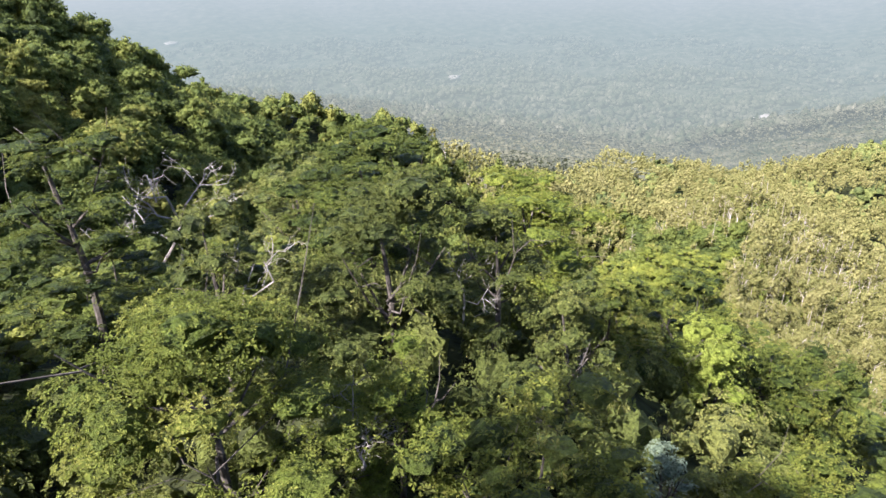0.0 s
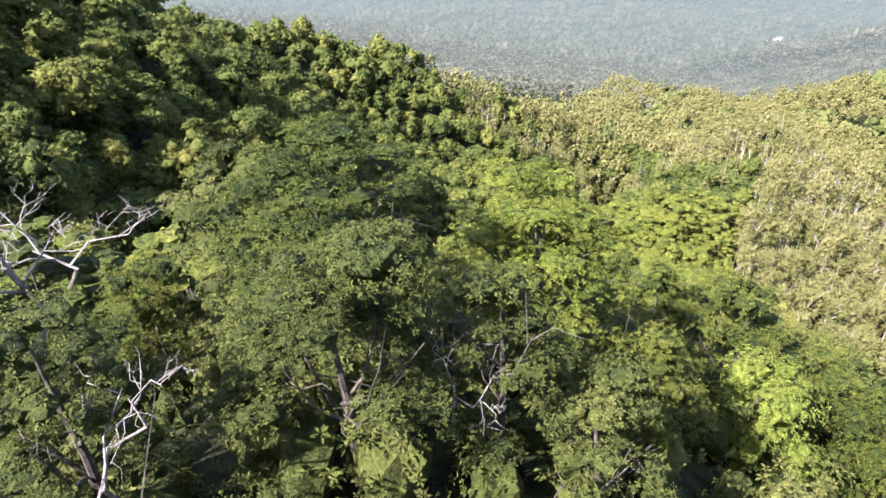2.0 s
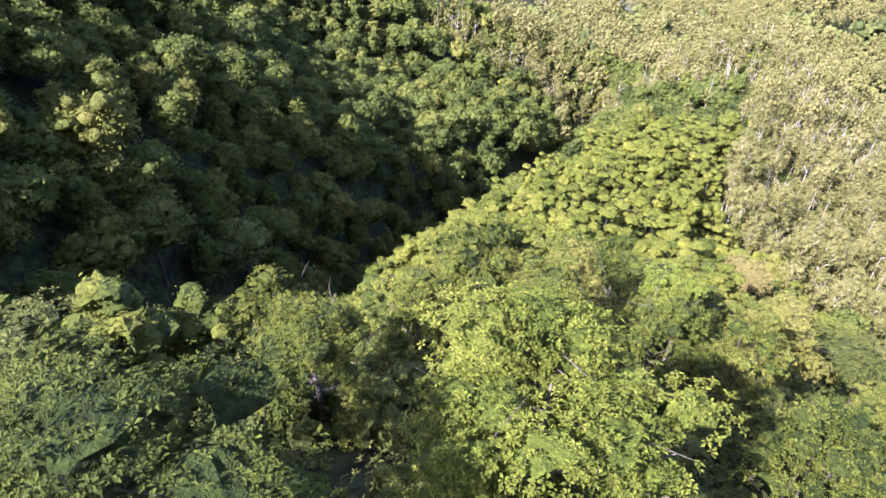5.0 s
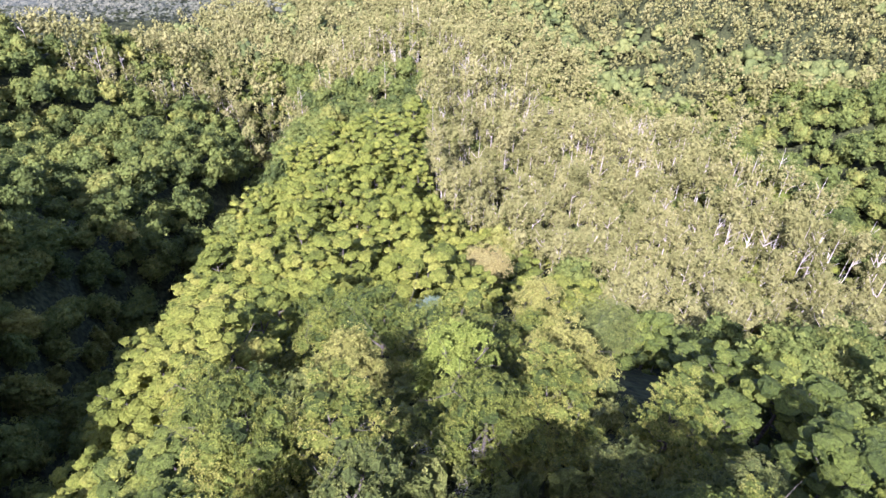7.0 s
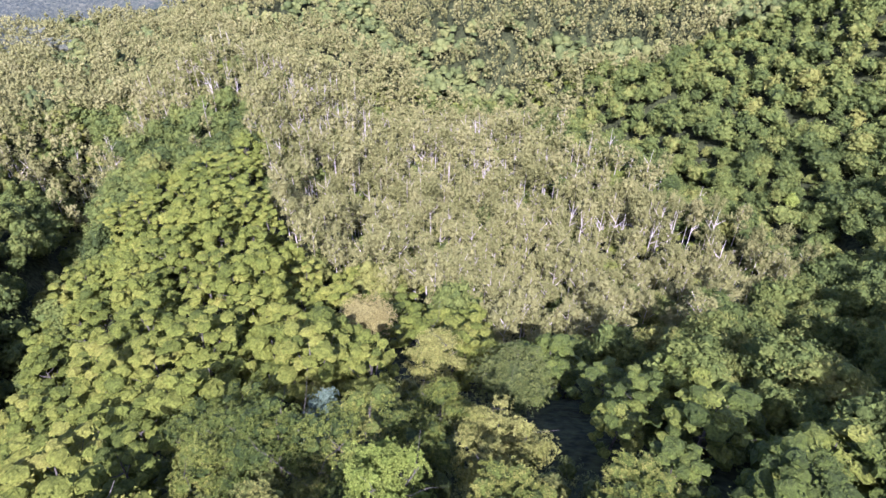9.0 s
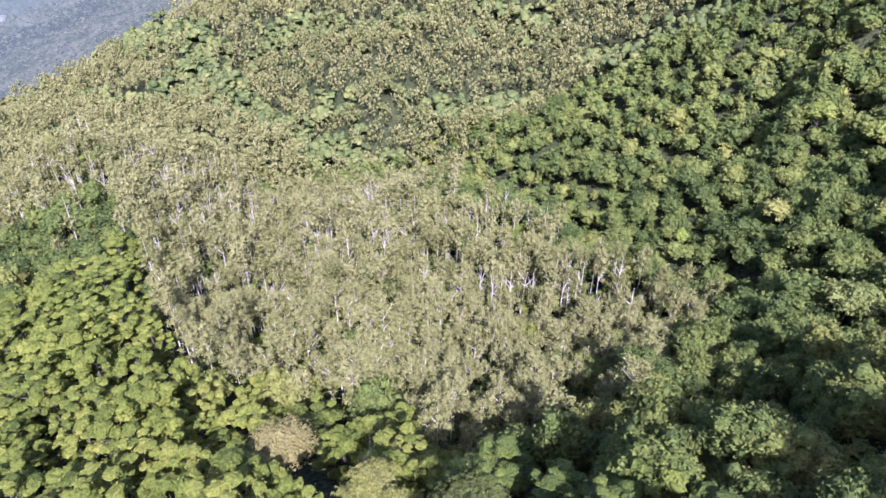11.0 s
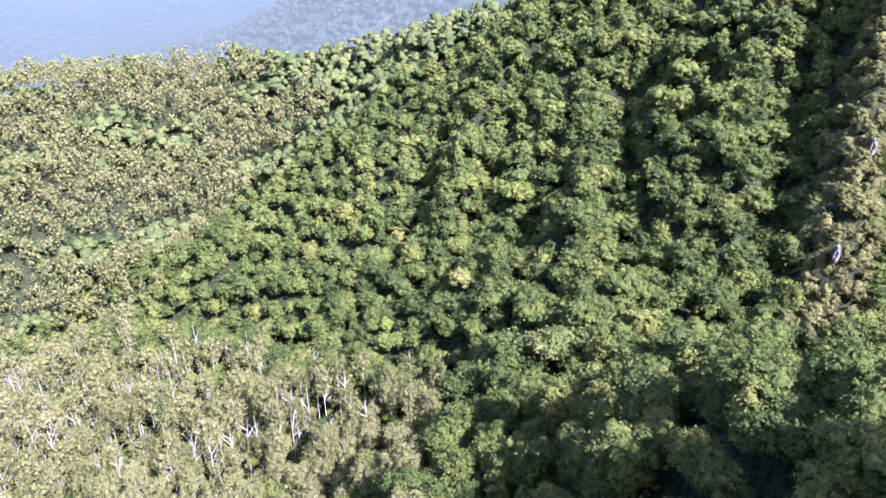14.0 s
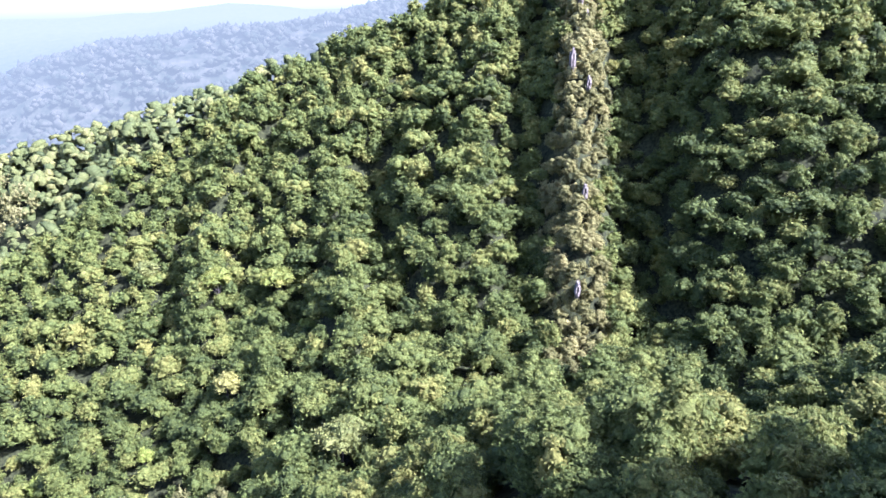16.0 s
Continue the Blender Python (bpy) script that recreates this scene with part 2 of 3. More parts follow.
BARK = rough_material("dark_bark", [(0.3, (.03, .025, .02)), (0.7, (.12, .10, .078))], 3.0)
PALEBARK = rough_material("pale_bark", [(0.3, (.24, .20, .16)), (0.7, (.46, .40, .33))], 1.5)
DEADWOOD = rough_material("dead_wood", [(0.3, (.13, .11, .09)), (0.7, (.32, .28, .24))], 2.0)
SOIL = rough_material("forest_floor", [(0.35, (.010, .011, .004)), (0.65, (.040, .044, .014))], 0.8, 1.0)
ROCK = rough_material("pale_rock", [(0.3, (.07, .06, .042)), (0.7, (.19, .16, .12))], 0.8, 0.8)
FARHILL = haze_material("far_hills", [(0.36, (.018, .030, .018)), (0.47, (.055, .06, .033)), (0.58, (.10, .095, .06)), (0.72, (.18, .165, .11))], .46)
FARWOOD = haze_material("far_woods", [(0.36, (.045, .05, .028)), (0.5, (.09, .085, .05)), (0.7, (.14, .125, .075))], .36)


# ---- meshes ----
def mesh_of(name, verts, faces, material, tint=None, smooth=False):
    """A mesh from arrays of corners and of faces with one number of corners each."""
    me = bpy.data.meshes.new(name)
    faces = [f for f in faces if len(f)]
    loops = np.concatenate([f.ravel() for f in faces])
    sizes = np.concatenate([np.full(len(f), f.shape[1]) for f in faces])
    me.vertices.add(len(verts))
    me.vertices.foreach_set("co", np.asarray(verts, np.float32).ravel())
    me.loops.add(len(loops))
    me.loops.foreach_set("vertex_index", loops.astype(np.int32))
    me.polygons.add(len(sizes))
    me.polygons.foreach_set("loop_start", np.concatenate([[0], np.cumsum(sizes)[:-1]]).astype(np.int32))
    me.polygons.foreach_set("use_smooth", np.full(len(sizes), smooth))
    me.update(calc_edges=True)
    if tint is not None:
        a = me.attributes.new("tint", "FLOAT", "POINT")
        a.data.foreach_set("value", np.asarray(tint, np.float32))
    me.materials.append(material)
    return me


class Shape:
    """Collects corners and faces."""
    def __init__(self):
        self.v, self.f3, self.f4, self.t, self.n = [], [], [], [], 0

    def add(self, verts, faces, tint=0.0):
        (self.f3 if faces.shape[1] == 3 else self.f4).append(faces + self.n)
        self.v.append(verts)
        self.t.append(np.broadcast_to(tint, (len(verts),)))
        self.n += len(verts)

    def arrays(self):
        join = lambda some, k: np.concatenate(some) if some else np.zeros((0, k), int)
        return np.concatenate(self.v), join(self.f3, 3), join(self.f4, 4), np.concatenate(self.t)


def ball(level):
    bm = bmesh.new()
    bmesh.ops.create_icosphere(bm, subdivisions=level, radius=1)
    v = np.array([p.co[:] for p in bm.verts])
    f = np.array([[p.index for p in q.verts] for q in bm.faces])
    bm.free()
    return v, f


BALLS = {0: (np.array([(1, 0, 0), (-1, 0, 0), (0, 1, 0), (0, -1, 0), (0, 0, 1), (0, 0, -1)], float) * 1.15,
             np.array([(0, 2, 4), (2, 1, 4), (1, 3, 4), (3, 0, 4), (2, 0, 5), (1, 2, 5), (3, 1, 5), (0, 3, 5)])), 1: ball(1)}


def unit(a):
    return a / np.maximum(np.linalg.norm(a, axis=-1, keepdims=True), 1e-9)


def sprays(rng, places, normals, size, long=1.7, tilt=0.55):
    """One leaf spray at each place: an uneven kite, slightly folded, that faces roughly along the normal."""
    n = unit(normals + rng.normal(0, tilt, normals.shape))
    a = unit(np.cross(n, rng.normal(0, 1, n.shape)))
    b = np.cross(n, a)
    s = size * rng.uniform(.6, 1.35, (len(places), 1))
    w = s / long * rng.uniform(.75, 1.25, (len(places), 1))
    fold = n * s * rng.uniform(-.25, .1, (len(places), 1))
    k = rng.uniform(-.3, .3, (len(places), 1)) * s
    v = np.stack([places + a * s + fold, places + b * w + a * k, places - a * s + fold, places - b * w + a * k], 1) * 1.0
    return v.reshape(-1, 3), np.arange(len(places) * 4).reshape(-1, 4)


def dome_ball(level, low):
    """The upper part of a ball, down to the height low."""
    v, f = ball(level)
    f = f[v[f].mean(1)[:, 2] > low]
    used, back = np.unique(f, return_inverse=True)
    return v[used], back.reshape(f.shape)


DOMES = {1: dome_ball(2, -.6), 2: dome_ball(3, -.7)}


def dome(rng, level, lumps, swell=.42, rough=.07):
    """A crown's leafy mass: a dome swollen into lumps with creases between them."""
    v, f = DOMES[level]
    n = np.arange(lumps) + .5
    z = 1 - 1.6 * n / lumps + rng.normal(0, .06, lumps)
    a = n * 2.4 + rng.normal(0, .35, lumps)
    z = np.clip(z, -.6, .98)
    flat = np.sqrt(1 - z * z)
    at = np.stack([flat * np.cos(a), flat * np.sin(a), z], 1)
    wide = rng.uniform(.75, 1.25, lumps) * 1.8 / math.sqrt(lumps)
    away = np.arccos(np.clip(v @ at.T, -1, 1)) / wide
    rise = np.sqrt(np.maximum(0, 1 - away ** 2)) * rng.uniform(.6, 1.15, lumps)
    reach = .66 + swell * rise.max(1)
    return v * reach[:, None] + rng.normal(0, rough, v.shape), f, np.argmax(rise, 1)


def flecks(rng, places, normals, size):
    """One small three-cornered leaf clump at each place, tilted every way round the normal."""
    n = unit(normals + rng.normal(0, .8, normals.shape))
    a = unit(np.cross(n, rng.normal(0, 1, n.shape)))
    b = np.cross(n, a)
    s = size * rng.uniform(.6, 1.4, (len(places), 1))
    k = rng.uniform(-.5, .5, (len(places), 1)) * s
    v = np.stack([places + a * s, places + b * s * .8 + a * k, places - a * s * .6 - b * s * .6], 1)
    return v.reshape(-1, 3), np.arange(len(places) * 3).reshape(-1, 3)


def tufts(rng, places, normals, size, leaves=6):
    """Rosettes of leaves at the twigs' ends, each leaf a kite that springs from the middle."""
    count = len(places)
    n = unit(normals + (0, 0, .35) + rng.normal(0, .3, normals.shape))
    a = unit(np.cross(n, rng.normal(0, 1, n.shape)))
    b = np.cross(n, a)
    turn = rng.uniform(0, math.tau, (count, 1)) + np.arange(leaves) * math.tau / leaves + rng.normal(0, .22, (count, leaves))
    rise = rng.uniform(-.15, .75, (count, leaves))[..., None]
    out = np.cos(turn)[..., None] * a[:, None] + np.sin(turn)[..., None] * b[:, None]
    side = np.cross(n[:, None], out)
    way = unit(out + rise * n[:, None])
    long = (size * rng.uniform(.6, 1.3, (count, leaves)))[..., None]
    start = places[:, None] + way * long * .12
    mid = start + way * long * .55 + n[:, None] * long * .10
    v = np.stack([start, mid + side * long * .24, start + way * long - n[:, None] * long * .12, mid - side * long * .24], 2)
    return v.reshape(-1, 3), np.arange(count * leaves * 4).reshape(-1, 4)


def tube(shape, points, radii, sides=6):
    """A tapered limb along points."""
    points, rings = np.asarray(points, float), []
    for i, p in enumerate(points):
        way = unit(points[min(i + 1, len(points) - 1)] - points[max(i - 1, 0)])
        a = unit(np.cross(way, (.31, .77, .12)))
        b = np.cross(way, a)
        t = np.arange(sides) / sides * math.tau
        rings.append(p + radii[i] * (np.cos(t)[:, None] * a + np.sin(t)[:, None] * b))
    k = np.arange(sides)
    faces = np.concatenate([np.stack([k + i * sides, (k + 1) % sides + i * sides, (k + 1) % sides + (i + 1) * sides, k + (i + 1) * sides], 1)
                            for i in range(len(points) - 1)])
    shape.add(np.concatenate(rings), faces)


def lobes(rng, kind, radius, height):
    """The clumps that make up a crown: rows of x, y, z, width, thickness."""
    out = []
    if kind == "tiered":        # flat layers of foliage, one over another
        for z, r, k in ((.12, .72, 7), (.30, .92, 11), (.52, 1.0, 14), (.73, .9, 12), (.92, .6, 8)):
            for n in range(k):
                a = math.tau * (n + rng.uniform(-.3, .3)) / k
                d = radius * r * rng.uniform(.3, .88)
                w = radius * rng.uniform(.17, .30)
                out.append((d * math.cos(a), d * math.sin(a), height * (z + rng.uniform(-.07, .07)), w, w * rng.uniform(.30, .48)))
    elif kind == "tall":        # a high oval crown
        for n in range(30):
            z = .14 + .80 * (n + rng.uniform(0, 1)) / 30
            d = radius * math.sqrt(max(0.05, 1 - ((z - .5) / .5) ** 2)) * rng.uniform(.35, .8)
            a = n * 2.4 + rng.uniform(-.4, .4)
            w = radius * rng.uniform(.24, .40)
            out.append((d * math.cos(a), d * math.sin(a), height * z, w, w * rng.uniform(.7, 1)))
    elif kind == "smooth":      # one even, close dome
        out.append((0, 0, height * .66, radius * .93, height * .30))
        for n in range(12):
            a = math.tau * n / 12 + rng.uniform(-.2, .2)
            d = radius * rng.uniform(.4, .62)
            out.append((d * math.cos(a), d * math.sin(a), height * rng.uniform(.5, .64), radius * .40, height * .24))
    else:                       # a rounded crown of many clumps, down to the skirts
        for n in range(34):
            a, q = n * 2.4 + rng.uniform(-.5, .5), math.sqrt((n + .5) / 34)
            w = radius * rng.uniform(.16, .34)
            z = .93 - .62 * q ** 2.6 + rng.uniform(-.20, .09)
            q *= rng.uniform(.78, 1.14)
            out.append((radius * .82 * q * math.cos(a), radius * .82 * q * math.sin(a), height * z, w, w * rng.uniform(.42, .68)))
    return np.array(out)


def crown(rng, kind, radius, height, count, size, fill=.72, tufted=False):
    """A leafy crown: a lumpy mass in each clump, and over it single sprays or whole tufts of leaves."""
    shape, rows = Shape(), lobes(rng, kind, radius, height)
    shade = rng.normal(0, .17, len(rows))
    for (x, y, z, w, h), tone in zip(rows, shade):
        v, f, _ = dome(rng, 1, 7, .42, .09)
        # inner mass tinted darker: shade in the gaps between leaves put into colour
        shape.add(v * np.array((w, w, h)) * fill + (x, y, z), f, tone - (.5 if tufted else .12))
    share = rows[:, 3] * (rows[:, 3] + rows[:, 4])
    pick = rng.choice(len(rows), count, p=share / share.sum())
    way = unit(rng.normal(0, 1, (count, 3)) + (0, 0, .75))
    r = rows[pick]
    reach = np.clip(rng.normal(.95, .10, (count, 1)), .6, 1.22)
    places = r[:, :3] + way * np.stack([r[:, 3], r[:, 3], r[:, 4]], 1) * reach
    flat = kind == "tiered"
    normal = unit(way / np.stack([r[:, 3], r[:, 3], r[:, 4]], 1)) + (0, 0, 1.0 if flat else .4)
    if tufted:
        v, f = tufts(rng, places, normal, size)
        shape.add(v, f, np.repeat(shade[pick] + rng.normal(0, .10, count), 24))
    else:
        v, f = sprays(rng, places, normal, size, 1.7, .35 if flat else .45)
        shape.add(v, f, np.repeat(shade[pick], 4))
    return shape.arrays()


def limbs(rng, radius, height, thick, low=.25, count=6, sides=6, spread=.7, twigs=0):
    """A trunk that leans a little, with limbs that rise into the crown."""
    shape = Shape()
    lean = rng.normal(0, .04, 2) * height
    line = [np.array((lean[0] * u * u + .02 * height * math.sin(5 * u), lean[1] * u, height * u)) for u in (-.12, .0, .2, .42, .62, .85)]
    tube(shape, line, [thick * 1.5, thick * 1.15, thick * .9, thick * .72, thick * .5, thick * .15], sides + 1)
    for n in range(count):
        u = rng.uniform(low, .6)
        start = np.array((lean[0] * u * u, lean[1] * u, height * u))
        a = n * 2.4 + rng.uniform(-.5, .5)
        out = np.array((math.cos(a), math.sin(a), 0)) * radius * spread * rng.uniform(.6, 1)
        end = start + out + (0, 0, height * rng.uniform(.18, .34))
        mid = start + out * .45 + (0, 0, height * rng.uniform(.02, .12))
        t = thick * rng.uniform(.3, .5)
        tube(shape, [start, mid, end], [t, t * .7, t * .2], sides)
        for k in range(twigs):
            w = rng.uniform(.3, .9)
            s = mid + (end - mid) * w
            tip = s + rng.normal(0, 1, 3) * radius * .28 + (0, 0, radius * .22)
            tube(shape, [s, (s + tip) / 2 + rng.normal(0, .05, 3) * radius, tip], [t * .4, t * .28, t * .08], 4)
    return shape.arrays()


def part(name, me, parent, label=""):
    ob = new(name, me)
    ob.parent = parent
    if label:
        tagged(ob, label)
    return ob


def plain(arrays, name, material, tint=0.0):
    v, f3, f4, t = arrays
    return mesh_of(name, v, [f3, f4], material, t + tint)


# ---- ground ----
def axis(near0, near1, step, far):
    mid = list(np.arange(near0, near1 + step / 2, step))
    lo, hi, d = mid[0], mid[-1], step
    while lo > -far:
        d *= 1.25
        lo -= d
        mid.insert(0, max(lo, -far))
    d = step
    while hi < far:
        d *= 1.25
        hi += d
        mid.append(min(hi, far))
    return np.array(mid)


def far_height(x, y):
    """Hills that close the view to the north and east, beyond the valley."""
    d = np.hypot(x - 20, y - 60)
    yaw = np.degrees(np.arctan2(-(x - 20), y - 60))
    first = np.interp(yaw, [-180, -125, -108, -100, -89, -82, -74, -62, -40, 0, 40, 180], [400, 360, 325, 297, 285, 225, 120, 30, 0, 0, 0, 200])
    rise = np.clip((d - 1000) / 420, 0, 1)
    fall = 1 - np.clip((d - 1500) / 900, 0, 1) * .6
    second = np.clip((d - 2100) / 1900, 0, 1) ** 1.2 * (290 + 30 * np.sin(yaw / 9) + 12 * np.sin(yaw / 2.7))
    return rise * rise * (3 - 2 * rise) * fall * first + second + rise * 14 * waves(x, y, 420, 7)


gx, gy = axis(-260, 620, 10, 4800), axis(-260, 720, 10, 4800)
X, Y = np.meshgrid(gx, gy)
Zg = ground_z(X, Y)
D = np.hypot(X - 20, Y - 60)
low = np.clip((D - 960) / 90, 0, 1)
Zg = Zg * (1 - low) - 190 * low
i = np.arange(len(gx) * len(gy)).reshape(len(gy), len(gx))
quads = np.stack([i[:-1, :-1], i[:-1, 1:], i[1:, 1:], i[1:, :-1]], -1).reshape(-1, 4)
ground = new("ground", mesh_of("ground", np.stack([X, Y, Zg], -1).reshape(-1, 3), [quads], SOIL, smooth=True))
# past 760 m the ground takes the glowing haze colour
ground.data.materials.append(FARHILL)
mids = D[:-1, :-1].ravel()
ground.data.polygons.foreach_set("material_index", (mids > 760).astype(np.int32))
tagged(ground, "dark forest floor of steep mountain ridges and valleys", "ground", kind="structure")

# far hills in haze
rr, aa = np.meshgrid(np.array([1000, 1050, 1100, 1160, 1230, 1310, 1400, 1500, 1620, 1750, 1900, 2100, 2400, 2800, 3300, 3900, 4500.]), np.radians(np.arange(-140, 101, 1.5)))
FX, FY = 20 - rr * np.sin(aa), 60 + rr * np.cos(aa)
FZ = np.where(rr < 1020, -195, np.maximum(-121 + far_height(FX, FY), (canopy(FX, FY) - 6) * (rr < 1300) - 400 * (rr >= 1300)))
i = np.arange(FX.size).reshape(FX.shape)
quads = np.stack([i[:-1, :-1], i[1:, :-1], i[1:, 1:], i[:-1, 1:]], -1).reshape(-1, 4)
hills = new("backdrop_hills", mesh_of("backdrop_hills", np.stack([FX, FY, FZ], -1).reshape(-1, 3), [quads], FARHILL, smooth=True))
tagged(hills, "distant wooded hills and valley in pale blue haze", "hills", kind="structure")

# ---- trees ----
rng = np.random.default_rng(5)
NEARLINE = [(-14, 8), (-4, 30), (3, 46), (20, 72), (30, 92)]
MIDLINE = [(-20, 10), (3, 46), (27, 94), (58, 152), (86, 200)]


def scatter(x0, x1, y0, y1, step, seed):
    r = np.random.default_rng(seed)
    x, y = np.meshgrid(np.arange(x0, x1, step), np.arange(y0, y1, step))
    x = x + step * .5 * (np.arange(x.shape[0])[:, None] % 2)
    x, y = x + r.uniform(-.36, .36, x.shape) * step, y + r.uniform(-.36, .36, y.shape) * step
    return x.ravel(), y.ravel()


# trees that stand out by colour or shape: x, y, kind, material, crown radius, height, label
MARKED = [
    (-2.5, 29.5, "round", OLIVE, 5.0, 11.5, 161.5, "broad evergreen tree with clumped olive-green leaves"),
    (3.2, 31.5, "round", OLIVE, 3.3, 10, 159.5, "olive tree with pale bare branches in its crown"),
    (-4.5, 38, "tiered", GREEN, 6.2, 12, 161.3, "spreading evergreen tree with flat layered sprays"),
    (6.5, 44.5, "tiered", BRIGHT, 6.6, 12, 156.4, "spreading evergreen tree with flat sunlit layers"),
    (7.2, 30.0, "tall", OLIVE, 2.9, 11, 155.5, "dull olive oval tree on the steep slope"),
    (20, 41, "tall", LIME, 4.6, 14, 146, "tall yellow-green tree on the steep slope"),
    (13.6, 41.5, "tall", GREEN, 3.4, 13, 148, "dark oval evergreen tree on the slope"),
    (-7.5, 17.5, "round", FRESH, 6.0, 10.5, 161, "sunlit broad tree with light green leaves"),
    (-1.5, 21, "round", BRIGHT, 3.4, 9, 157, "leafy green tree among dead twigs"),
    (-16.5, 27, "tiered", GREEN, 4.4, 12, 164.5, "yellow-green tree with flat layered sprays"),
    (-10, 26, "tall", OLIVE, 2.6, 10, 161.5, "small olive tree beside dead branches"),
    (-10.5, 44, "tiered", OLIVE, 4.4, 11, 158.5, "dull green tree with thin flat layers"),
    (3.8, 24.5, "tall", OLIVE, 2.6, 9, 154, "low olive tree on the steep slope"),
    (11.5, 25, "round", SILVER, 1.9, 9, 149, "small silvery tree below darker crowns"),
    (7.3, 49.5, "round", BRIGHT, 4.8, 11, 154.5, "bright green leafy tree on the crest"),
    (-4, 56, "round", GREEN, 4.8, 11, 148, "leafy green tree on the crest"),
    (10.5, 63, "tall", OLIVE, 2.9, 12, 143.5, "olive oval tree standing clear on the ridge"),
    (2.0, 64, "round", GREEN, 4.6, 11, 142.5, "rounded green tree on the ridge"),
    (-8.5, 67, "round", GREEN, 4.6, 11, 140.5, "rounded green tree at the edge of the drop"),
    (26.5, 77, "round", LIME, 4.2, 12, 132, "bright lime-green leafy tree on the ridge"),
    (36, 73, "round", GOLD, 4.8, 11, 130, "golden-green broad tree with pale bare branches"),
    (28.5, 58.5, "tall", OLIVE, 3.4, 12, 134, "olive tree on the steep slope"),
    (37, 54, "tiered", OLIVE, 4.6, 11, 130.5, "green tree with flat layers on the slope"),
    (17.5, 81, "round", GOLD, 4.2, 11, 131.5, "yellow-green tree with bare pale branches"),
    (60, 117, "smooth", ORANGE, 5.4, 7, 97.5, "flat-topped russet-orange tree beside the gum wood"),
    (34, 95, "round", SILVER, 3.4, 11, 116, "silvery grey-green tree among darker crowns"),
    (52, 82, "smooth", OLIVE, 5.2, 9, 116.5, "even dome-shaped olive-green tree on the slope"),
    (54, 96, "round", GOLD, 4.8, 9, 109.5, "pale yellow-green tree catching the sun"),
    (6.5, 91, "round", GREEN, 4.6, 11, 125.5, "rounded green tree at the edge of the spur"),
]
marked_xy = np.array([m[:2] for m in MARKED])

tx, ty = scatter(-70, 132, -14, 250, 8.2, 21)
gum = is_gum(tx, ty)
apart = np.array([m[4] for m in MARKED])
clear = np.min(np.hypot(tx[:, None] - marked_xy[:, 0], ty[:, None] - marked_xy[:, 1]) - apart * .8 - 2.2 * (marked_xy[:, 1] > 65), 1) > 2.6
clear &= (np.hypot(tx - 9.5, ty - 23) > 6.5) & (np.hypot(tx - 15, ty - 30) > 6.5) & (np.hypot(tx - 24, ty - 33) > 6)
near = ((to_line(tx, ty, NEARLINE) < 18) | (to_line(tx, ty, [(4, 14), (22, 42), (33, 62)]) < 9)) & ~gum & clear & (ty > 11)
mid = ~near & ~gum & (to_line(tx, ty, MIDLINE) < 50) & clear & ((ty > 11) | (np.abs(tx) > 32))
tz = ground_z(tx, ty)

KINDS = ["round", "tiered", "round", "tall", "tiered", "round"]
LABELS = {"round": "rounded evergreen tree with clumped olive-green leaves", "tiered": "evergreen tree with flat layered sprays of green leaves",
          "tall": "tall oval evergreen tree with dense green leaves"}


def tree(name, kind, material, bark, radius, height, count, size, seed, label, group, tufted=False, twigs=0):
    r = np.random.default_rng(seed)
    ob = tagged(new(name), label, "tree", group)
    part("trunk", plain(limbs(r, radius, height, .019 * height, twigs=twigs), "trunk", bark), ob)
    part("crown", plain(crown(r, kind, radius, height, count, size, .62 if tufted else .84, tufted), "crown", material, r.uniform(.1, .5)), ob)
    return ob


def family(spots, count, size, seed, group, tufted, material, tall=1.0):
    """Trees of several builds, each built once and then set out over the spots."""
    models = {}
    r = np.random.default_rng(seed)
    for x, y, z in spots:
        k = int(r.integers(len(KINDS)))
        s = r.uniform(.74, 1.3) * tall
        at = pose(x, y, z, 0, 0, r.uniform(0, 360)) @ Matrix.Diagonal((s * r.uniform(.9, 1.1), s * r.uniform(.9, 1.1), s * r.uniform(.85, 1.15), 1))
        if k not in models:
            models[k] = tree("tree", KINDS[k], material, BARK, 5.6 if KINDS[k] != "tall" else 4.7, 11.8, count, size, seed + k, LABELS[KINDS[k]], group, tufted, 2 if tufted else 0)
            models[k].matrix_basis = at
        else:
            ob = copy_thing(models[k], Matrix.Identity(4))
            ob.matrix_basis = at


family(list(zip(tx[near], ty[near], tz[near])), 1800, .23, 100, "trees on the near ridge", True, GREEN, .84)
spur = mid & (ty > 92)
mid &= ty <= 92
family(list(zip(tx[mid], ty[mid], tz[mid])), 1000, .17, 200, "trees below the near ridge", False, GREEN, .9)
family(list(zip(tx[spur], ty[spur], tz[spur])), 900, .17, 400, "trees down the spur", False, SPUR)
for n, (x, y, kind, material, radius, height, top, label) in enumerate(MARKED):
    close = y < 60
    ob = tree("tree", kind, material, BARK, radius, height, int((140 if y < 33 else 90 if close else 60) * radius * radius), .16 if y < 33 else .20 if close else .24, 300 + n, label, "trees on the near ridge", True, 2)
    ob.matrix_basis = pose(x, y, top - height)



# woods farther off: every tree a small trunk, uneven clumps and leaf sprays, in one mesh for each wood
def puff_ball():
    """A small round clump without its underside."""
    v, f = ball(1)
    return v, f[v[f].mean(1)[:, 2] > -.55]


PUFF = puff_ball()


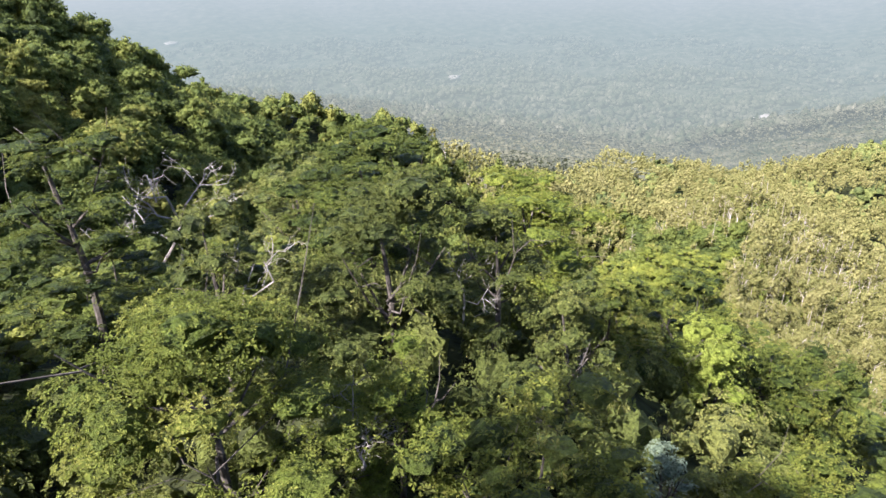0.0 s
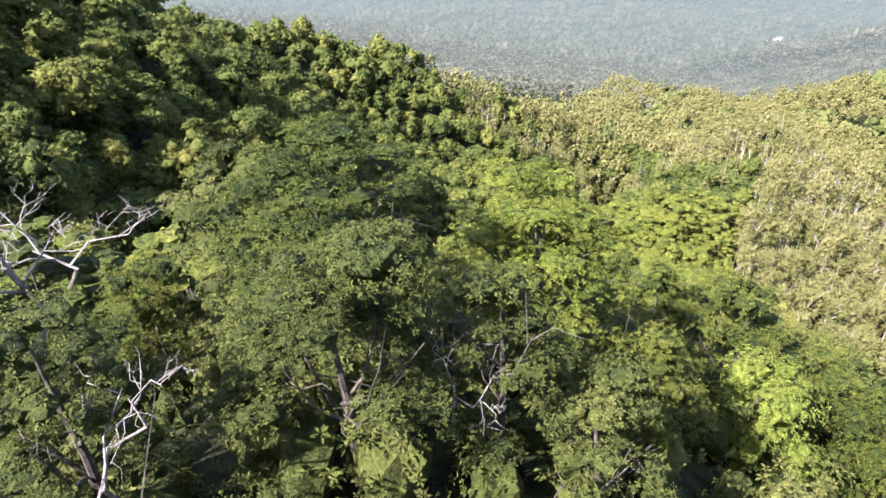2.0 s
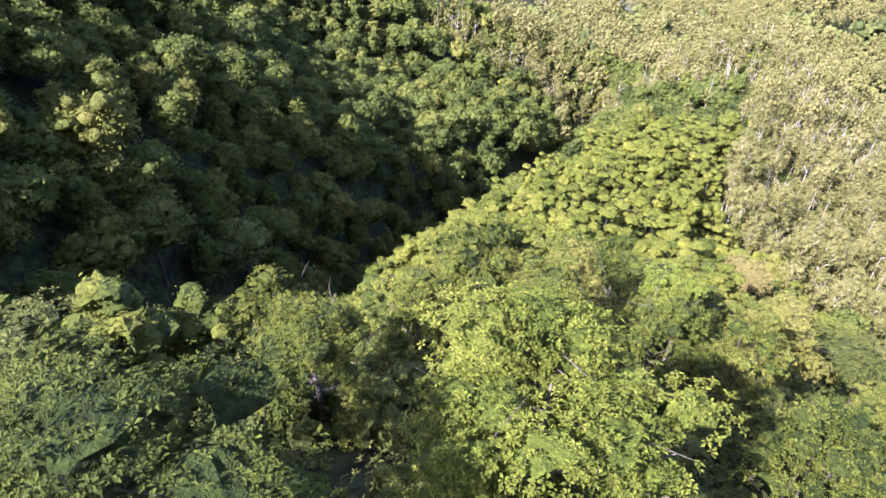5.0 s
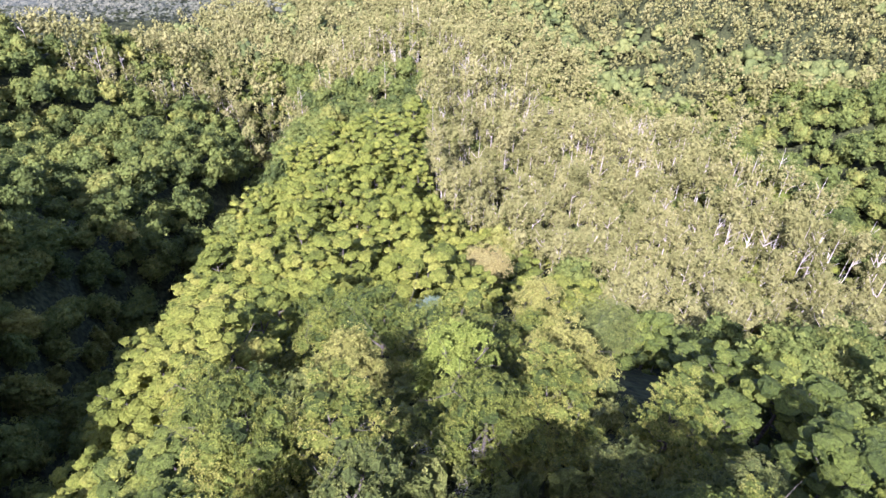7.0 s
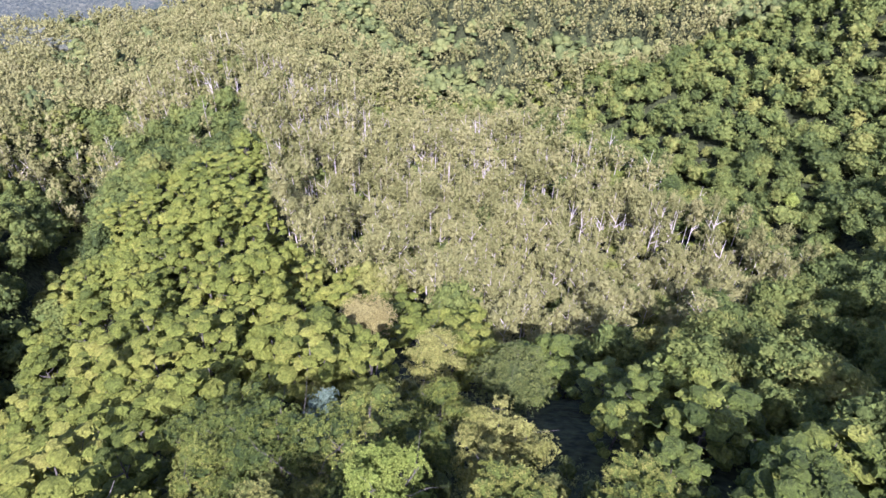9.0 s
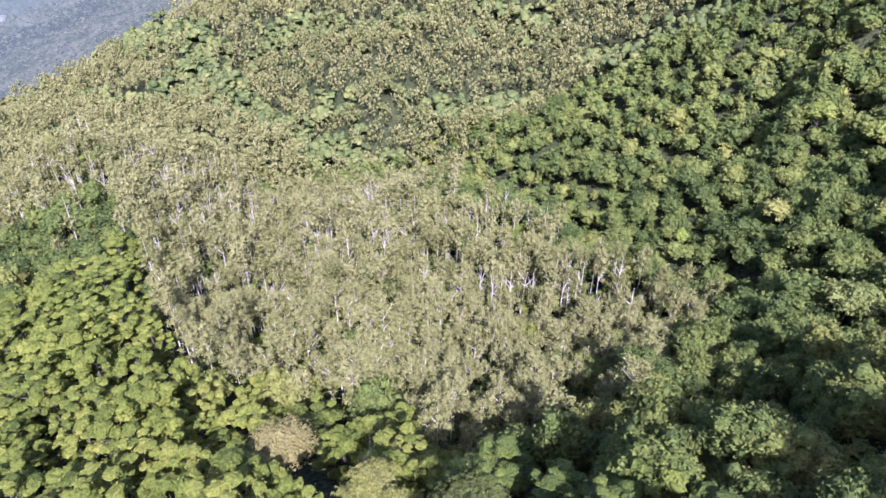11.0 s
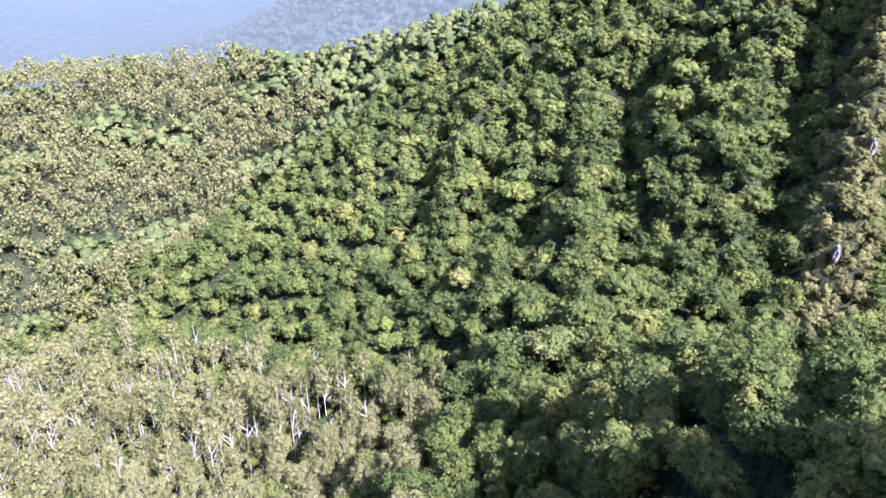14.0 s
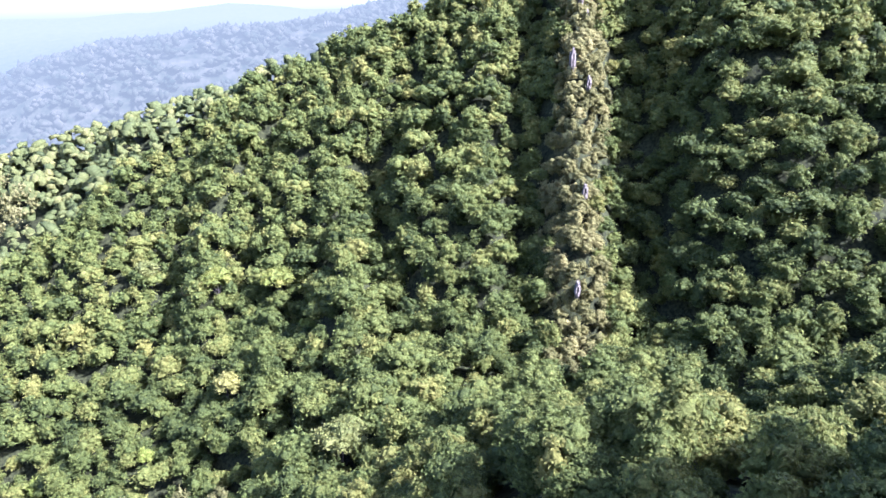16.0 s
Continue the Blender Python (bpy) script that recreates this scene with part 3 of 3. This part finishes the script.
def far_tree(r, kind, puffs, count, size):
    """A forest tree seen from far: a lumpy heart darkened to paint inner shade, round clumps of foliage over it, and
    many small leaf clumps that roughen them.
    """
    shape = Shape()
    wide, high, up = {"round": (4.3, 4.4, 9.2), "tall": (3.1, 6.0, 8.6), "flat": (5.0, 2.8, 11.2), "pair": (3.5, 4.4, 9.4)}[kind]
    lean = r.normal(0, .5, 2)
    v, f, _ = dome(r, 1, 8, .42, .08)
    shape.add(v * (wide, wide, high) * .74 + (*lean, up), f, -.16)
    leafy = puffs > 12
    bv, bf = BALLS[0] if leafy else PUFF
    k = max(1, count // puffs)
    for n in range(puffs):
        z = 1 - 1.55 * (n + r.uniform(0, 1)) / puffs
        a, flat = n * 2.4 + r.uniform(-.4, .4), math.sqrt(max(0, 1 - z * z))
        w = wide * r.uniform(.34, .70) * (8 / puffs) ** .3
        reach = r.uniform(.48, .86)
        mid = np.array((flat * math.cos(a) * wide * reach + lean[0], flat * math.sin(a) * wide * reach + lean[1], up + z * high * reach))
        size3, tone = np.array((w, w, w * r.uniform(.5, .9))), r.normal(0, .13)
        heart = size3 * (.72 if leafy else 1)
        # clump hearts a tone darker too: shade among the leaves, painted in
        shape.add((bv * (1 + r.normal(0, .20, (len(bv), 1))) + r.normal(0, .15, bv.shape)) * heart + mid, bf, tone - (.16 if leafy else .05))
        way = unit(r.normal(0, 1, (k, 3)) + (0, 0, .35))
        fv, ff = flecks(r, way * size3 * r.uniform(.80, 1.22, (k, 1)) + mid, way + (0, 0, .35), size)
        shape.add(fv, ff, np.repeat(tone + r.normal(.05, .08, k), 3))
    return shape.arrays()


def far_gum(r, clumps, count, size, core=True):
    """A gum tree seen from far: loose hanging tufts, wide at the top, open below."""
    shape, out = Shape(), []
    for n in range(clumps):
        z = 7.5 + 10.5 * math.sqrt((n + r.uniform(0, 1)) / clumps)
        a, d = n * 2.4 + r.uniform(-.5, .5), 2.9 * math.sqrt(r.uniform(.02, 1)) * math.sin(min(1, (18.6 - z) / 7) * math.pi * .72 + .35)
        w = r.uniform(.9, 1.6)
        out.append((d * math.cos(a), d * math.sin(a), z, w, w * r.uniform(.9, 1.5)))
    rows = np.array(out) * (1, 1, 1, (14 / clumps) ** .42, (14 / clumps) ** .42)
    bv, bf = BALLS[0]
    shade = r.normal(0, .10, len(rows)) + .05
    for (x, y, z, w, h), tone in zip(rows, shade) if core else ():
        shape.add(bv * np.array((w, w, h)) * .45 * (1 + r.normal(0, .2, (len(bv), 1))) + (x, y, z), bf, tone - .04)
    pick = r.integers(len(rows), size=count)
    way = unit(r.normal(0, 1, (count, 3)) + (0, 0, .35))
    q = rows[pick]
    v, f = flecks(r, q[:, :3] + way * q[:, [3, 3, 4]] * r.uniform(.5, 1.2, (count, 1)), way + (0, 0, .3), size)
    shape.add(v, f, np.repeat(shade[pick], 3))
    return shape.arrays()


def gum_stem(r, height):
    shape = Shape()
    bend = r.normal(0, .5, 2)
    line = [np.array((bend[0] * u, bend[1] * u * u, height * u)) for u in (-.08, .5, .97)]
    tube(shape, line, [.19, .13, .03], 4)
    for n in range(4):
        u = r.uniform(.4, .8)
        s = np.array((bend[0] * u, bend[1] * u * u, height * u))
        a = r.uniform(0, math.tau)
        tube(shape, [s, s + (2.3 * math.cos(a), 2.3 * math.sin(a), height * r.uniform(.10, .2))], [.10, .03], 3)
    return shape.arrays()


def wood(name, spots, templates, material, label, seed, low=.75, high=1.3, smooth=True):
    r = np.random.default_rng(seed)
    vs, f3s, f4s, tints, n = [], [], [], [], 0
    for x, y, z in spots:
        v, f3, f4, t = templates[int(r.integers(len(templates)))]
        a, s = r.uniform(0, math.tau), r.uniform(low, high)
        c, q = math.cos(a) * s, math.sin(a) * s
        e = r.uniform(.82, 1.22)
        out = np.stack([v[:, 0] * c * e - v[:, 1] * q / e + x, v[:, 0] * q * e + v[:, 1] * c / e + y, v[:, 2] * s * r.uniform(.85, 1.15) + z], 1)
        vs.append(out)
        f3s.append(f3 + n)
        f4s.append(f4 + n)
        tints.append(t + np.clip(r.normal(.36, .31), 0, 1.1))
        n += len(v)
    ob = new(name, mesh_of(name, np.concatenate(vs), [np.concatenate(f3s), np.concatenate(f4s)], material, np.concatenate(tints), smooth))
    return tagged(ob, label, "forest", kind="stuff")


def beyond(x, y, line, side, gap):
    """Past a crest line, out of sight behind it: side 1 to its right, -1 to its left, as the line runs."""
    best, off = np.full(np.shape(x), 1e9), np.zeros(np.shape(x))
    for a, b in zip(line[:-1], line[1:]):
        dx, dy = b[0] - a[0], b[1] - a[1]
        u = np.clip(((x - a[0]) * dx + (y - a[1]) * dy) / (dx * dx + dy * dy), 0, 1)
        d = np.hypot(x - a[0] - u * dx, y - a[1] - u * dy)
        turn = ((x - a[0]) * dy - (y - a[1]) * dx) / math.hypot(dx, dy)
        off = np.where(d < best, np.sign(turn) * d, off)
        best = np.minimum(best, d)
    return off * side > gap


def in_view(x, y):
    """The stretch of country that the flight looks over."""
    yaw = np.degrees(np.arctan2(-(x - 10), y - 40))
    d = np.hypot(x - 10, y - 40)
    wide = (yaw > -152) & (yaw < 48) | (d < 130) & (yaw > -160) & (yaw < 80)
    wide &= (x > -190) & ((y > -20) | (x > 60))
    return wide & (d < 760) & (y > -250) & ~beyond(x, y, RIDGES["east"], 1, 26) & ~beyond(x, y, RIDGES["left"], -1, 26)


wx, wy = scatter(-240, 640, -260, 800, 5.8, 31)
ex, ey = scatter(165, 400, -200, 60, 9.0, 36)
wx, wy = np.concatenate([wx, ex]), np.concatenate([wy, ey])
odd = np.random.default_rng(78).uniform(0, 1, wx.shape)
keep = in_view(wx, wy) & ~((wx > -71) & (wx < 133) & (wy > -15) & (wy < 251) & (to_line(wx, wy, MIDLINE) < 50) & ~is_gum(wx, wy))
keep &= is_gum(wx, wy) | (odd < .985)
wx, wy = wx[keep], wy[keep]
r = np.random.default_rng(77)
wg = is_gum(wx + r.normal(0, 7, wx.shape), wy + r.normal(0, 7, wx.shape)) & (r.uniform(0, 1, wx.shape) > .07)
wg &= ~((np.hypot(wx - 20, wy - 60) > 300) & (waves(wx, wy, 66, 23) + .5 * waves(wx, wy, 24, 24) < -.55))
wd, wz = np.hypot(wx - 20, wy - 60), ground_z(wx, wy) - 3.5 * ~wg
w_along, w_up = .58 * (wx - 180) + .81 * (wy + 20), .81 * (wx - 180) - .58 * (wy + 20)
wr = (np.abs(w_along + 13 + 3 * np.sin(w_up / 17)) < 9) & (w_up > 12) & (w_up < 200)
SHAPES = ("round", "tall", "pair", "tall", "flat", "pair", "round", "tall", "pair")
FOREST = "dense evergreen forest covering the steep mountain slopes"
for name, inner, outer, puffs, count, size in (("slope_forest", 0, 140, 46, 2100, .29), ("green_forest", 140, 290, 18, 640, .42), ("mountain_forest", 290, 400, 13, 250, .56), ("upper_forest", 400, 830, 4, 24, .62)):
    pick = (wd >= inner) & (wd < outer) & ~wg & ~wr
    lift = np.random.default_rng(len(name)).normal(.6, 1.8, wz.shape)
    wood(name, list(zip(wx[pick], wy[pick], (wz + lift)[pick])), [far_tree(r, k, puffs, count, size) for k in SHAPES], HAZE_WOODS if inner >= 400 else WOODS, FOREST, 41, .66, 1.30)
qx, qy = scatter(150, 360, -180, 40, 3.6, 35)
q_along, q_up = .58 * (qx - 180) + .81 * (qy + 20), .81 * (qx - 180) - .58 * (qy + 20)
on_rib = (np.abs(q_along + 13 + 3 * np.sin(q_up / 17)) < 11) & (q_up > 12) & (q_up < 200)
qx, qy = qx[on_rib], qy[on_rib]
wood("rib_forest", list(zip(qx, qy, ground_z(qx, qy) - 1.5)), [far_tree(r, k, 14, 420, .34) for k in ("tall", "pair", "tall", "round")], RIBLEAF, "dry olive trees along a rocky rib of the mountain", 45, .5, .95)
GUMS = "pale grey-olive gum woodland with thin crowns"
near_gum = (wd < 160) & wg
models, rg = [], np.random.default_rng(91)
for x, y, z in zip(wx[near_gum], wy[near_gum], wz[near_gum]):
    s = rg.uniform(.8, 1.2)
    at = pose(x, y, z, 0, 0, rg.uniform(0, 360)) @ Matrix.Diagonal((s, s, s * rg.uniform(.85, 1.15), 1))
    if len(models) < 8:
        ob = tagged(new("gum_tree"), "tall pale gum tree with thin grey-olive crown and bare stem", "tree", "pale gum trees")
        part("trunk", plain(gum_stem(rg, 19), "trunk", PALEBARK), ob)
        part("crown", plain(far_gum(rg, 24, 1400, .22), "crown", GUMLEAF, rg.uniform(.2, .5)), ob)
        models.append(ob)
    else:
        ob = copy_thing(models[int(rg.integers(8))], Matrix.Identity(4))
    ob.matrix_basis = at
for name, inner, outer, clumps, count, size in (("gum_forest", 160, 210, 20, 900, .25), ("middle_gum_forest", 210, 330, 12, 340, .34), ("far_gum_forest", 330, 830, 6, 70, .55)):
    pick = (wd >= inner) & (wd < outer) & wg
    spots = list(zip(wx[pick], wy[pick], wz[pick]))
    wood(name, spots, [far_gum(r, clumps, count, size) for n in range(9)], GUMLEAF, GUMS, 42)
    if inner < 300:
        wood("gum_stems", spots, [gum_stem(r, 19) for n in range(8)], PALEBARK, "pale bare stems of the gum woodland", 44)
# trees that stand out by colour on the mountain: x, y, kind, material, size, label
STANDOUT = [
    (280, 126, "tall", LIME, 1.05, "tall lime-green tree at the foot of the mountain"),
    (260, 58, "round", GOLD, 1.15, "broad golden-green tree on the mountain slope"),
    (326, 63, "pair", ORANGE, .95, "russet-orange tree high on the mountain slope"),
    (333, 78, "pair", ORANGE, .8, "small russet tree among green crowns"),
    (315, 82, "round", GOLD, .9, "yellow-green tree on the mountain slope"),
    (296, 30, "flat", FRESH, 1.35, "large flat-crowned fresh green tree"),
    (312, 52, "flat", FRESH, 1.25, "broad dome-shaped fresh green tree"),
    (273, 25, "pair", LIME, .9, "small lime-green tree beside a shaded gully"),
    (263, 89, "pair", LIME, .8, "small bright lime tree on the lower slope"),
    (194, 12, "tall", LIME, .9, "upright lime-green tree at the gully's edge"),
    (322, 180, "pair", GOLD, .9, "yellow-green tree beside the gum wood"),
    (352, 78, "round", OLIVE, 1.15, "rounded dull olive tree high on the slope"),
    (187, 36, "flat", OLIVE, 1.3, "wide olive-green tree on the shaded ridge"),
    (-38, 108, "round", OLIVE, 1.15, "large rounded olive tree catching the sun"),
    (-36, 127, "pair", LIME, .75, "small lime-green tree among dark crowns"),
    (-31, 124, "round", OLIVE, 1.3, "broad dull olive tree with a rounded crown"),
    (-43, 113, "tall", OLIVE, 1.0, "tall dull green tree above the dark gully"),
]
rs = np.random.default_rng(95)
for x, y, kind, material, size, label in STANDOUT:
    ob = tagged(new("tree"), label, "tree", "trees that stand out on the slopes")
    part("trunk", plain(limbs(rs, 3.2, 11, .2), "trunk", BARK), ob)
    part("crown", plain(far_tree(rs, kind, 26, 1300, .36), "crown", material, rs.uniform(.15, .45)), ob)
    ob.matrix_basis = pose(x, y, float(ground_z(np.array([x]), np.array([y]))[0]) - .5, 0, 0, rs.uniform(0, 360)) @ Matrix.Diagonal((size, size, size, 1))
# low green growth under the gums
pick = wg & (wd < 420)
bx, by = wx[pick] + 3.3, wy[pick] + r.normal(0, 1.5, pick.sum())
wood("gum_underwood", list(zip(bx, by, ground_z(bx, by) - 1)), [far_tree(r, "round", 3, 18, .4) for n in range(5)], SPUR, "green undergrowth below the pale gum trees", 46, .35, .7)
# the farthest woods, coarser
fx, fy = scatter(-300, 1150, 100, 1200, 11, 33)
ok = (np.hypot(fx - 10, fy - 40) >= np.where((fx < 200) & (fy > 560), 590, 755)) & (np.hypot(fx - 20, fy - 60) < 1120) & (np.degrees(np.arctan2(-(fx - 10), fy - 40)) > -110) & ~beyond(fx, fy, RIDGES["east"], 1, 26)
fx, fy = fx[ok], fy[ok]
coarse = [(v * (2.1, 2.1, 1), a, b, t) for v, a, b, t in (far_gum(r, 5, 16, 1.0, False) for n in range(6))]
wood("distant_forest", list(zip(fx, fy, ground_z(fx, fy))), coarse, FARWOOD, "distant pale woodland on the valley floor", 43)


# ---- undergrowth and dead wood on the near ridge ----
ux, uy = scatter(-45, 62, 4, 112, 3.2, 51)
ok = (to_line(ux, uy, NEARLINE) < 24) & ~is_gum(ux, uy)
ux, uy = ux[ok], uy[ok]


def shrub(r, count, size):
    """A low bush: a lumpy heart darkened as painted inner shade, with tufts of leaves all over it."""
    shape = Shape()
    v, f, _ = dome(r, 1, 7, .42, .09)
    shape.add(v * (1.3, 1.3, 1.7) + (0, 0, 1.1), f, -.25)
    way = unit(r.normal(0, 1, (count, 3)) + (0, 0, .6))
    v, f = tufts(r, way * (2.0, 2.0, 2.6) * r.uniform(.75, 1.05, (count, 1)) + (0, 0, 1.2), way, size)
    shape.add(v, f)
    return shape.arrays()


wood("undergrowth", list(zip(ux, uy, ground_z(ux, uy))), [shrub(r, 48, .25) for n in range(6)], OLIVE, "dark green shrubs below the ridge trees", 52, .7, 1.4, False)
tagged(bpy.data.objects["undergrowth"], category="undergrowth")


def dead_tree(r, height, thick, reach):
    """A bare tree: a forked stem with limbs that branch twice."""
    shape = Shape()

    def grow(start, way, length, t, level):
        bend = r.normal(0, .16, 3) * length
        mid_, end = start + way * length * .5 + bend, start + way * length + r.normal(0, .1, 3) * length
        tube(shape, [start, mid_, end], [t, t * .8, t * .5], 5 if level < 2 else 4)
        if level < 4:
            for n in range(3 if level < 3 else 2):
                w = unit(way * .8 + r.normal(0, .55, 3) + (0, 0, .12))
                grow(mid_ + (end - mid_) * r.uniform(.1, 1), w, length * r.uniform(.5, .75), t * .52, level + 1)

    grow(np.array((0, 0, -.8)), unit(np.array((r.normal(0, .12), r.normal(0, .12), 1))), height * .48, thick, 0)
    v, f3, f4, t = shape.arrays()
    return v * (reach, reach, 1), f3, f4, t


for n, (x, y, top, height) in enumerate([(-13.5, 30, 164.5, 8), (-9, 25.5, 161, 6), (-2.8, 19.5, 157.5, 4.5), (1.4, 30, 158.5, 5), (8, 31.5, 152, 5),
                                         (19, 68, 134, 7), (33, 68, 126.5, 7), (14, 76, 132, 6), (24, 66, 129, 6), (-20, 42, 160, 8)]):
    r = np.random.default_rng(700 + n)
    ob = tagged(new("dead_tree", plain(dead_tree(r, height, .013 * height, 1.2), "dead_tree", DEADWOOD)), "bare pale grey dead tree with twisted branches", "dead tree", "dead trees")
    ob.matrix_basis = pose(x, y, top - height)


# ---- pale rock faces on the rib ----
def outcrop(r, wide, tall, deep):
    bm = bmesh.new()
    bmesh.ops.create_icosphere(bm, subdivisions=4, radius=1)
    for v in bm.verts:
        c = v.co
        k = max(abs(c.x), abs(c.y), abs(c.z))
        c = c.lerp(c / k, .25)
        crack = noise.noise(Vector((c.x * 2.2, c.y * 2.2, c.z * .7)) + Vector((r.uniform(-.02, .02), wide, tall)))
        c = c * (1 + .42 * crack + .14 * noise.noise(c * 6))
        v.co = (c.x * wide, c.y * deep, c.z * tall)
    me = bpy.data.meshes.new("rock_outcrop")
    bm.to_mesh(me)
    bm.free()
    me.materials.append(ROCK)
    return me


for n, (up, off, wide, tall) in enumerate([(150, -13, 1.3, 4), (143, -16, .9, 3), (118, -10, 1.3, 5.0), (114, -17, .9, 3), (73, -16, 1.0, 2.8), (46, -14, .9, 2.8), (164, -12, 1.1, 3.5)]):
    x, y = 180 + .58 * off + .81 * up, -20 + .81 * off - .58 * up
    ob = tagged(new("rock_outcrop", outcrop(random.Random(n), wide, tall, 3.0)), "pale weathered rock face bare of trees on the rib", "rock", "rock faces")
    ob.matrix_basis = pose(x - 3.5, y + 2.6, float(ground_z(np.array([x]), np.array([y]))[0]) + 4.5, -8, 0, 54)


# ---- pale bare ground in the far valley ----
EARTH = haze_material("far_bare_earth", [(0.3, (.30, .25, .20)), (0.7, (.46, .41, .35))], .45)
for n, (x, y, wide, deep) in enumerate([(618, 1258, 30, 16), (590, 1232, 22, 10), (13, 1869, 30, 18), (-992, 2382, 30, 30)]):
    r = np.random.default_rng(730 + n)
    v, f, _ = dome(r, 2, 9, .3, .05)
    ob = new("bare_ground", mesh_of("bare_ground", v * (wide, deep, 9), [f], EARTH, smooth=True))
    tagged(ob, "pale bare earth clearing among the distant woods", "clearing", "clearings in the valley")
    ob.matrix_basis = pose(x, y, -119 + float(far_height(np.array([x]), np.array([y]))[0]) + 5, 0, 0, 25 + 10 * n)


# ---- tree tops of the far valley and hills, lost in haze ----
fr = np.random.default_rng(61)
yaw = np.radians(np.concatenate([fr.uniform(-62, 36, 7600), fr.uniform(-114, -62, 2600)]))
dist = np.concatenate([970 + 1500 * fr.uniform(0, 1, 7600) ** 1.4, 1010 + 560 * fr.uniform(0, 1, 2600)])
lx, ly = 20 - dist * np.sin(yaw), 60 + dist * np.cos(yaw)
lz = np.maximum(-119 + far_height(lx, ly), (canopy(lx, ly) - 6) * (dist < 1300) - 400 * (dist >= 1300))


def far_top(r):
    shape = Shape()
    bv, bf = BALLS[0]
    for n in range(2):
        shape.add(bv * (r.uniform(5, 9), r.uniform(5, 9), r.uniform(4, 8)) * (1 + r.normal(0, .2, (len(bv), 1))) + (r.normal(0, 4), r.normal(0, 4), 4), bf)
    return shape.arrays()


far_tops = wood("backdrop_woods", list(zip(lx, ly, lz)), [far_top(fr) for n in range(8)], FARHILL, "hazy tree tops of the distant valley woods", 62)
tagged(far_tops, category="woods")
